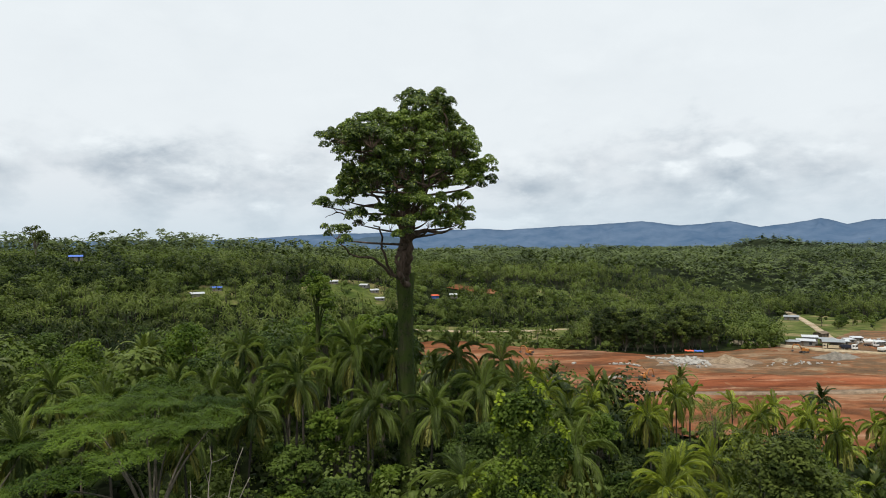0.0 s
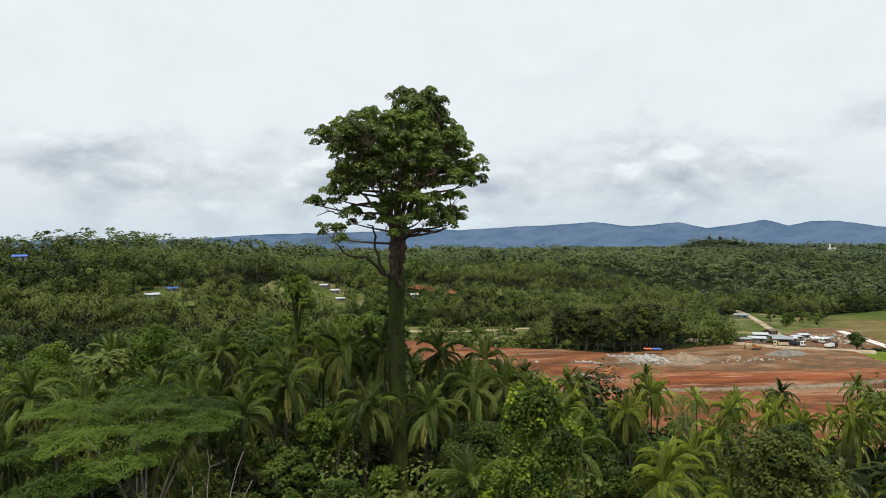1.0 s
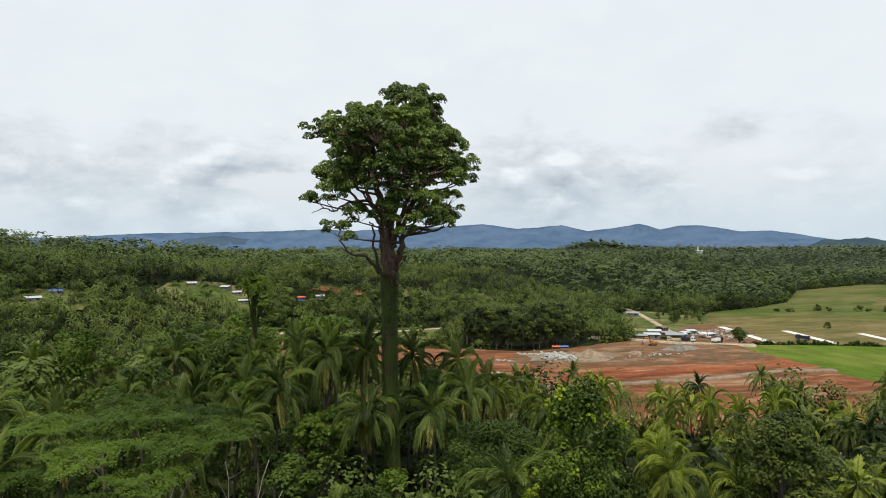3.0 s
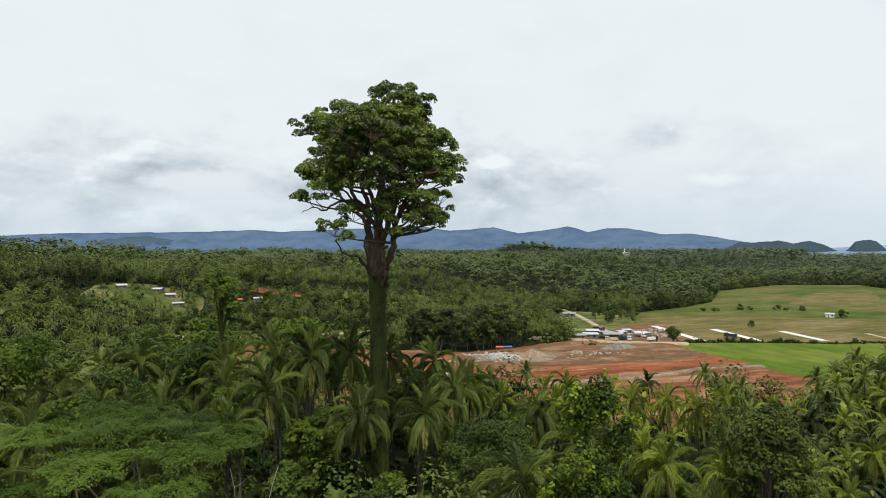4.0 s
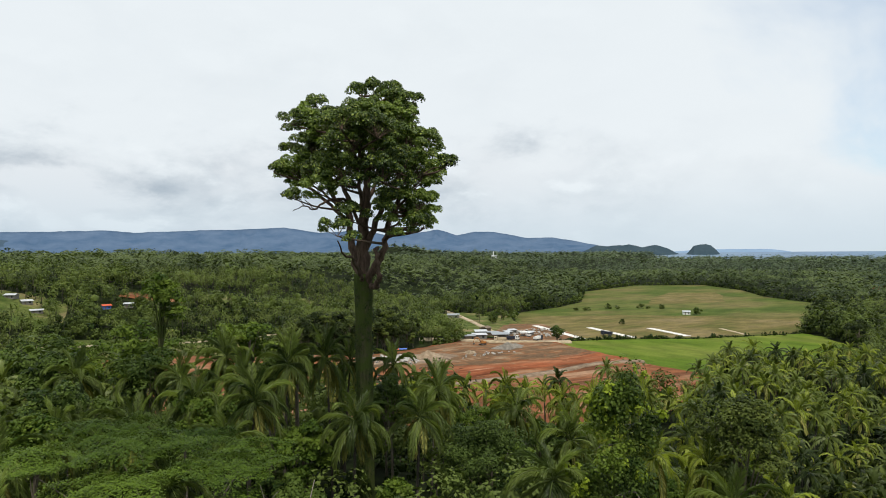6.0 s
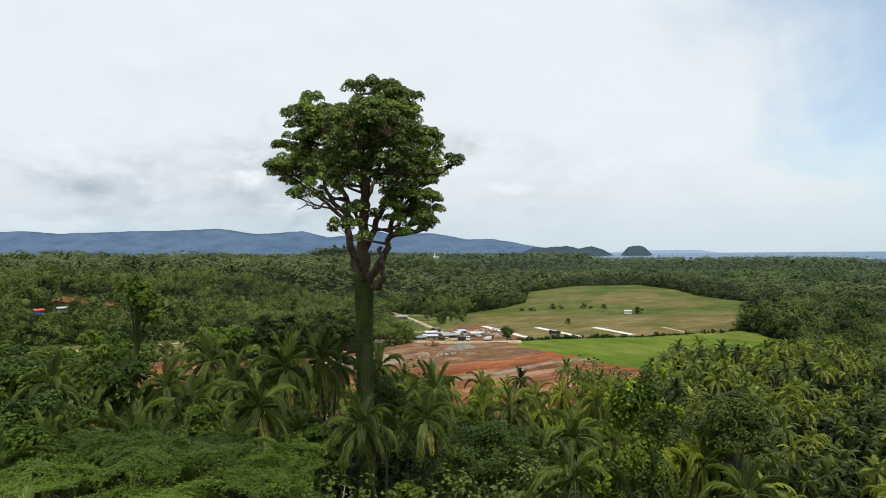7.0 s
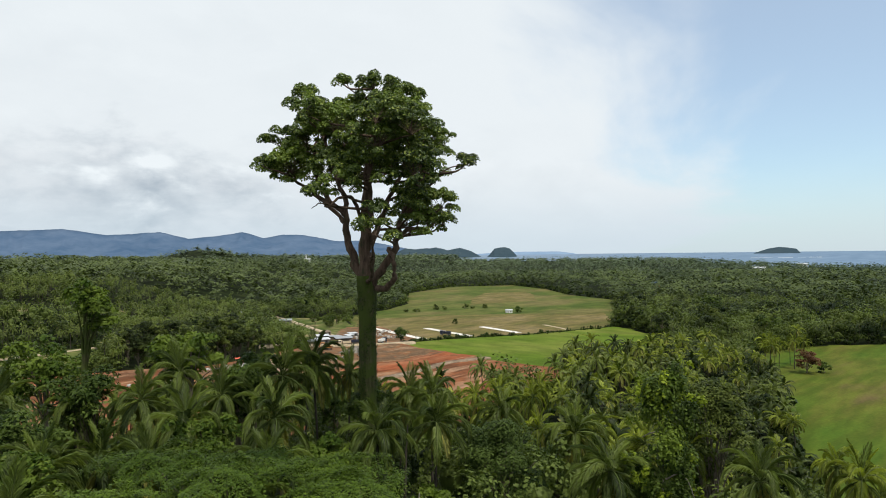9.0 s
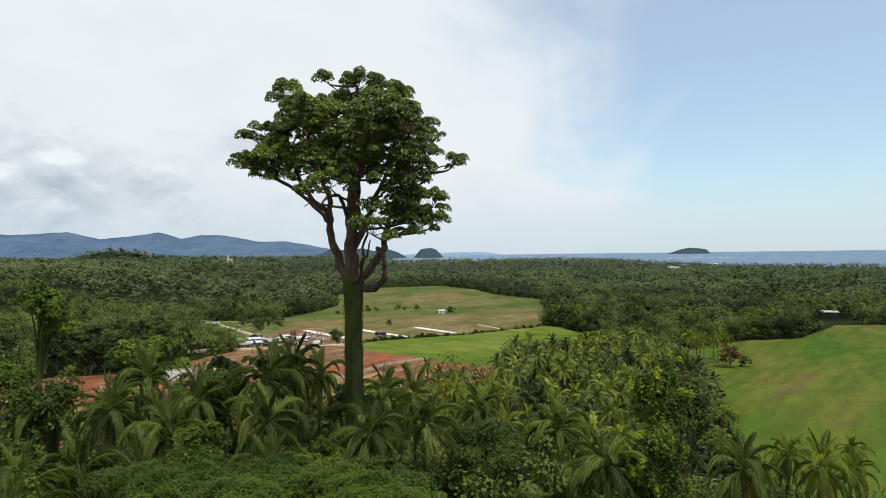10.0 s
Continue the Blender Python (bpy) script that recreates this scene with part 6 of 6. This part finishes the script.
def excavator(x, y, z, turn, swing, label):
    root = thing("excavator", label, "excavator", x, y, z, turn)
    for s in (-1, 1):
        bm = bmesh.new()
        block(bm, (3.0, 0.55, 0.7), (0, s * 1.05, 0.45), bevel=0.22)
        disc(bm, 0.42, 0.55, (1.5, s * 1.05, 0.45))
        disc(bm, 0.42, 0.55, (-1.5, s * 1.05, 0.45))
        part("track", bm, M_STEEL, root)
    part("turntable", disc(bmesh.new(), 0.8, 0.3, (0, 0, 0.95), (0, 0, 0), 20), M_STEEL, root)
    m = pose(0, 0, 0, 0, 0, swing)
    body = part("body", block(bmesh.new(), (2.9, 2.3, 1.1), (-0.5, 0, 1.65), bevel=0.18), M_DIGGER, root)
    cab = part("cab", block(bmesh.new(), (1.4, 1.0, 1.6), (0.6, 0.6, 2.0), bevel=0.1), M_DIGGER, root)
    part("window", block(bmesh.new(), (1.45, 0.8, 0.8), (0.6, 0.62, 2.35)), M_PANE, cab)
    part("counterweight", block(bmesh.new(), (0.7, 2.3, 0.9), (-2.1, 0, 1.6), bevel=0.25), M_STEEL, root)
    V, T = tube(bend([(0.8, -0.3, 1.7), (2.3, -0.3, 3.9), (4.4, -0.3, 4.1)], 10), np.linspace(0.32, 0.24, 10), 6)
    new("boom", tri_mesh("boom", V, T, M_DIGGER)).parent = root
    V, T = tube([(4.2, -0.3, 4.3), (5.0, -0.3, 3.0), (5.3, -0.3, 1.6)], [0.22, 0.22, 0.16], 6)
    new("arm", tri_mesh("arm", V, T, M_DIGGER)).parent = root
    V, T = tube([(2.0, -0.3, 2.2), (3.0, -0.3, 3.7)], [0.09, 0.07], 6)
    new("ram", tri_mesh("ram", V, T, M_STEEL)).parent = root
    part("bucket", block(bmesh.new(), (0.9, 1.0, 0.8), (5.1, -0.3, 1.1), (0, 25, 0), 0.12), M_STEEL, root)
    for o in root.children:
        if o.name.split(".")[0] not in ("track", "turntable"):
            o.matrix_basis = m @ o.matrix_basis
    return root


def heap(x, y, radius, tall, mat, label, z):
    """A tipped heap: an uneven cone with slumped skirts."""
    n, k = 40, 12
    V = []
    for i in range(k + 1):
        u = i / k
        for j in range(n):
            a = j * 2 * math.pi / n
            r = radius * u * (1 + 0.18 * math.sin(a * 2 + x) + 0.1 * math.sin(a * 5 + y))
            px, py = r * math.cos(a), r * math.sin(a)
            V.append((px, py, tall * max(0, 1 - u) ** 1.15 + 0.5 * (float(lump(px + x, py + y, 1.6)) - 0.5) * min(1, 2 * (1 - u)) - 0.8 * (u > 0.98)))
    T = []
    for i in range(k):
        for j in range(n):
            a, b = i * n + j, i * n + (j + 1) % n
            T += [(a, a + n, b + n), (a, b + n, b)]
    ob = new("mound", tri_mesh("mound", V, np.array(T), mat, smooth=True))
    ob.location = (x, y, z)
    return tagged(ob, label, "mound")


def boulder_shape(seed):
    rng = np.random.default_rng(seed)
    bm = bmesh.new()
    bmesh.ops.create_icosphere(bm, subdivisions=1, radius=0.5)
    for v in bm.verts:
        v.co = Vector((v.co.x * 1.3, v.co.y, v.co.z * 0.75)) * rng.uniform(0.75, 1.25)
    me = bpy.data.meshes.new("boulder")
    bm.to_mesh(me)
    bm.free()
    me.materials.append(M_ROCK)
    return me


BOULDERS = [boulder_shape(k) for k in range(4)]


def boulders(cx, cy, sx, sy, count, seed, turn=0.0, big=1.2):
    rng = np.random.default_rng(seed)
    c, s = math.cos(math.radians(turn)), math.sin(math.radians(turn))
    for k in range(count):
        u, v = rng.normal(0, sx), rng.normal(0, sy)
        x, y = cx + u * c - v * s, cy + u * s + v * c
        ob = tagged(new("boulder", BOULDERS[k % 4]), "pale quarried boulder in a loose pile", "rock", "boulders on the building site")
        q = big * rng.uniform(0.55, 1.4)
        ob.matrix_basis = Matrix.LocRotScale((x, y, site_level(x, y) + 0.22 * q), Euler((rng.uniform(-0.3, 0.3), rng.uniform(-0.3, 0.3), rng.uniform(0, 6.28))), (q, q, q))


# along the dirt road: sheds, workers' huts, trucks
zs = site_level
hut(186, 342, 8, 5, 2.8, -24, M_ZINC, M_WALL, "long low house with a pale zinc roof beside the road", 0.4, False)
hut(193, 351, 7, 5, 3.6, -24, M_ZINC, M_WALL, "taller block house with a pale zinc roof", 0.3, False)
hut(179, 342, 6, 4, 2.6, -20, M_ZINC_DULL, M_TIMBER, "dark timber shack under the trees", 0.3)
open_shed(196, 335, 9, 5, 3.0, -26, M_ZINC_DULL, "open shed with a dull grey zinc roof on posts", 0.5)
for x, y, w, d, h, a, roof, label in ((207, 345, 5, 3.5, 2.4, -20, M_ZINC, "small shack with a pale zinc roof in the workers' yard"), (214, 352, 4.5, 3.5, 2.3, 10, M_ZINC, "small shack with a pale zinc roof in the workers' yard"), (202, 353, 4.5, 3.2, 2.6, -35, M_ZINC_DULL, "grey zinc-roofed shack in the workers' yard"), (222, 358, 5, 3.6, 2.3, -10, M_ZINC, "low white-roofed shack in the workers' yard"), (224, 342, 4.5, 3.5, 2.3, 25, M_ZINC, "low white-roofed shack in the workers' yard"), (205, 352, 5, 4, 2.4, 15, M_ZINC_DULL, "grey zinc-roofed shack in the workers' yard")):
    hut(x, y, w, d, h, a, roof, M_TIMBER if roof is M_ZINC_DULL else M_WALL, label, None, False, "shacks in the workers' yard")
hut(212, 374, 7, 5, 2.8, 30, M_TIMBER, M_TIMBER, "unroofed looking timber hut by the track", None)
hut(243, 465, 9, 5, 2.6, -28, M_ZINC_DULL, M_WALL, "grey zinc-roofed house among the palms")
dump_truck(189, 325, zs(189, 325) + 0.1, 150, M_CREAM, M_CREAM, "cream dump truck parked by the shed")
dump_truck(196, 322, zs(196, 322) + 0.1, -60, M_WHITE, M_NAVY, "white and dark blue dump truck standing beside gravel")
dump_truck(215, 335, 0.4, -70, M_WHITE, M_WHITE, "white cement mixer truck on the yard", True)
dump_truck(262, 314, 0.35, 120, M_NAVY, M_NAVY, "dark truck parked on the fresh concrete")
dump_truck(208, 314, zs(208, 314), 20, M_NAVY, M_WHITE, "small dark truck beside the round bush")
excavator(77, 257, zs(77, 257), 20, 15, "orange excavator at work on red soil")
excavator(172, 318, zs(172, 318), 200, -30, "yellow excavator beside the dirt road")
excavator(41, 323, zs(41, 323), 100, 40, "small orange digger on the red soil")
heap(126, 298, 8.5, 3.6, M_SAND_HEAP, "brown-grey sand heap tipped on the yard", zs(126, 298) - 0.2)
heap(177, 301, 9, 3.2, M_GRAVEL_HEAP, "wide grey gravel heap", zs(175, 298) - 0.2)
heap(183, 303, 6, 2.2, M_GRAVEL_HEAP, "small grey gravel heap", zs(183, 303) - 0.2)
heap(150, 296, 5, 1.2, M_SAND_HEAP, "low slumped heap of earth", zs(150, 296) - 0.2)
boulders(109, 297, 4.2, 6.0, 140, 1, -20, 1.5)
boulders(99, 306, 3.2, 1.2, 26, 2, -25, 1.2)
boulders(79, 290, 2.4, 1.3, 18, 3, -10, 1.4)
boulders(68, 264, 2.8, 1.0, 14, 4, -10, 1.3)
boulders(155, 286, 7, 2.0, 30, 5, 0, 1.0)
boulders(57, 296, 0.8, 0.5, 4, 6, 0, 1.3)
boulders(226, 347, 8, 5, 50, 7, 0, 1.4)
boulders(245, 360, 5, 4, 24, 8, 0, 1.3)
boulders(232, 330, 5, 5, 26, 9, 0, 1.2)


def tarp_shelter(x, y, z, turn):
    root = thing("tarp_shelter", "shelter of orange-red and blue tarpaulins on poles beside boulders", "shelter", x, y, z, turn)
    for k, mat in enumerate((M_REDSHEET, M_BLUE)):
        bm = bmesh.new()
        bmesh.ops.create_grid(bm, x_segments=8, y_segments=6, size=0.5, matrix=Matrix.Translation((k * 4.2 - 2.1, 0, 2.6)) @ Matrix.Diagonal((4.0, 3.6, 1, 1)))
        for v in bm.verts:
            v.co.z += 0.35 - 0.22 * abs(v.co.y) + 0.06 * math.sin(v.co.x * 3)
        bmesh.ops.solidify(bm, geom=bm.faces[:], thickness=0.03)
        part("tarpaulin", bm, mat, root, ("orange-red tarpaulin", "blue tarpaulin")[k])
    for px in (-4, 0, 4):
        for py in (-1.7, 1.7):
            part("pole", block(bmesh.new(), (0.1, 0.1, 2.7), (px, py, 1.3)), M_TIMBER, root)


tarp_shelter(117, 312, zs(117, 312), -15)

# slabs of new road laid across the stubble
for (ax, ay), (bx, by) in (((260, 382), (239, 311)), ((283, 352), (268, 298)), ((314, 327), (301, 285))):
    L = math.hypot(bx - ax, by - ay)
    n = int(L / 4.6)
    strip = tagged(new("concrete_road"), "strip of fresh white concrete road slabs", "road", kind="structure")
    turn = math.degrees(math.atan2(by - ay, bx - ax))
    slab = bpy.data.meshes.new("slab")
    bm = block(bmesh.new(), (L / n - 0.08, 4.6, 0.3), (0, 0, 0), bevel=0.03)
    bm.to_mesh(slab)
    bm.free()
    slab.materials.append(M_CONCRETE)
    for k in range(n):
        u = (k + 0.5) / n
        ob = new("slab", slab)
        ob.parent = strip
        ob.matrix_basis = pose(ax + (bx - ax) * u, ay + (by - ay) * u, 0.32, 0, 0, turn)

# houses in the woods and fields
for x, y, w, d, h, turn, roof, wall, label in (
        (-315, 570, 16, 11, 8.0, 25, M_BLUE, M_WALL, "two-storey grey house with a blue roof on a wooded hill"),
        (-283, 538, 16, 9, 4.5, 20, M_ZINC, M_WALL, "low house with a bright zinc roof on a wooded hill"),
        (-144, 388, 11, 7, 3.0, 30, M_ZINC, M_WALL, "house with a bright zinc roof among trees"),
        (-137, 401, 9, 6, 3.2, 15, M_BLUE, M_WALL, "house with a bluish roof among trees"),
        (-73, 442, 8, 6, 3.0, 20, M_ZINC, M_WALL, "small house with a bright zinc roof among trees"),
        (-53, 446, 9, 6, 3.4, -30, M_ZINC, M_WALL, "house with a bright zinc roof in a clearing"),
        (-46, 440, 8, 6, 3.0, 20, M_ZINC, M_WALL, "grey house with a bright zinc roof in a clearing"),
        (-41, 428, 9, 5, 2.8, 8, M_ZINC, M_WALL, "low house with a bright zinc roof in a clearing"),
        (-6, 454, 7, 6, 3.4, 12, M_REDSHEET, M_BLUE, "blue-walled house with a red roof"),
        (7, 463, 8, 6, 4.0, -6, M_ZINC, M_WALL, "house with a white roof beside bare soil"),
        (258, 556, 11, 7, 3.4, -30, M_ZINC, M_WALL, "house with a pale roof among palms"),
        (451, 143, 10, 7, 3.4, -60, M_ZINC, M_WALL, "house with a bright roof deep in the palms"),
        (920, 479, 20, 12, 6.0, -60, M_BLUE, M_REDSHEET, "large building with a blue roof in the woods"),
        (1863, 626, 40, 18, 9.0, -70, M_ZINC, M_WHITE, "long white building near the coast"),
        (2335, 640, 34, 18, 12.0, -70, M_ZINC, M_WHITE, "white building near the shore")):
    q = 0.64 if x < 200 else 0.85
    hut(x, y, w * q, d * q, h * q, turn, roof, wall, label)
hut(417, 381, 5.5, 4, 2.4, -40, M_ZINC, M_WHITE, "small white hut with a bright roof in the meadow", 0.1)
open_shed(529, 95, 11, 7, 4.4, -75, M_ZINC, "farm shed with a pale zinc roof at the field's edge", 0.1)

# single bushes and trees in the open
broad_tree("round_bush", 217.5, 308.5, 9.0, 4.7, 7.6, 18, 40, 0.6, M_LEAF, 81, "round dark green bush beside the dirt road", 0.25)
broad_tree("russet_bush", 259, 104, 9.5, 5.2, 8.5, 14, 36, 0.8, M_RED_LEAF, 82, "round russet-brown bush at the pasture's edge", 0.3)
broad_tree("shrub", 264, 99, 4.2, 3.0, 4.0, 7, 30, 0.7, M_LEAF, 83, "low green shrub beside the russet bush", 0.12)
broad_tree("meadow_tree", 423, 374, 6.0, 4.0, 5.6, 12, 40, 0.8, M_LEAF, 84, "dark tree beside the meadow hut", 0.25)
for k, (x, y) in enumerate(((369, 461), (384, 500), (411, 464), (404, 457), (409, 451), (428, 441), (434, 437), (446, 432), (318, 356), (376, 455))):
    broad_tree("shrub", x, y, 2.2 + 1.1 * (k % 3), 2.6 + 1.2 * (k % 2), 2.6 + (k % 3), 10, 34, 0.5, M_OLIVE, 90 + k, "dark shrub standing alone in the meadow", 0.14, group="shrubs in the meadow")
for x, y in ((262, 122), (257, 118), (271, 118), (267, 111), (275, 109), (252, 116), (392, 98), (408, 96), (134, 79), (131, 75)):
    plant(int(rng.integers(0, 4)), x, y, rng.uniform(10.5, 13.5) if x > 200 else 8.5)
# spreading trees between the palms east of the meadow
for k, (x, y) in enumerate(((300, 150), (322, 168), (345, 146), (362, 180), (330, 200), (390, 140), (384, 196), (412, 170), (430, 210), (405, 228), (452, 178), (470, 226), (440, 132), (486, 160), (500, 200), (520, 250))):
    broad_tree("broadleaf_tree", x, y, rng.uniform(12, 16), rng.uniform(6.0, 9.0), 7.5, 8, 54, 0.95, (M_OLIVE, M_GROVE, M_LEAF)[k % 3], 360 + k, "wide spreading tree with flat layered crown among palms", 0.4, None, 1.1, "spreading trees east of the meadow")

# a white tower and hall on a far wooded rise
tower = thing("tower", "slim white tower beside a low white hall in woods", "tower", 1231, 1816, on_ground(1231, 1816), -35)
part("hall", block(bmesh.new(), (20, 9, 10), (0, 0, 4.8), bevel=0.2), M_WHITE, tower)
part("roof", ribbed_roof(20, 9, 2.2, 0.6), M_ZINC, tower).location = (0, 0, 10.0)
part("shaft", disc(bmesh.new(), 2.6, 20, (-4, 0, 10), (0, 0, 0), 16, 0.6), M_WHITE, tower)
part("spire", disc(bmesh.new(), 1.6, 7, (-4, 0, 23.4), (0, 0, 0), 12, 0.05), M_WHITE, tower)
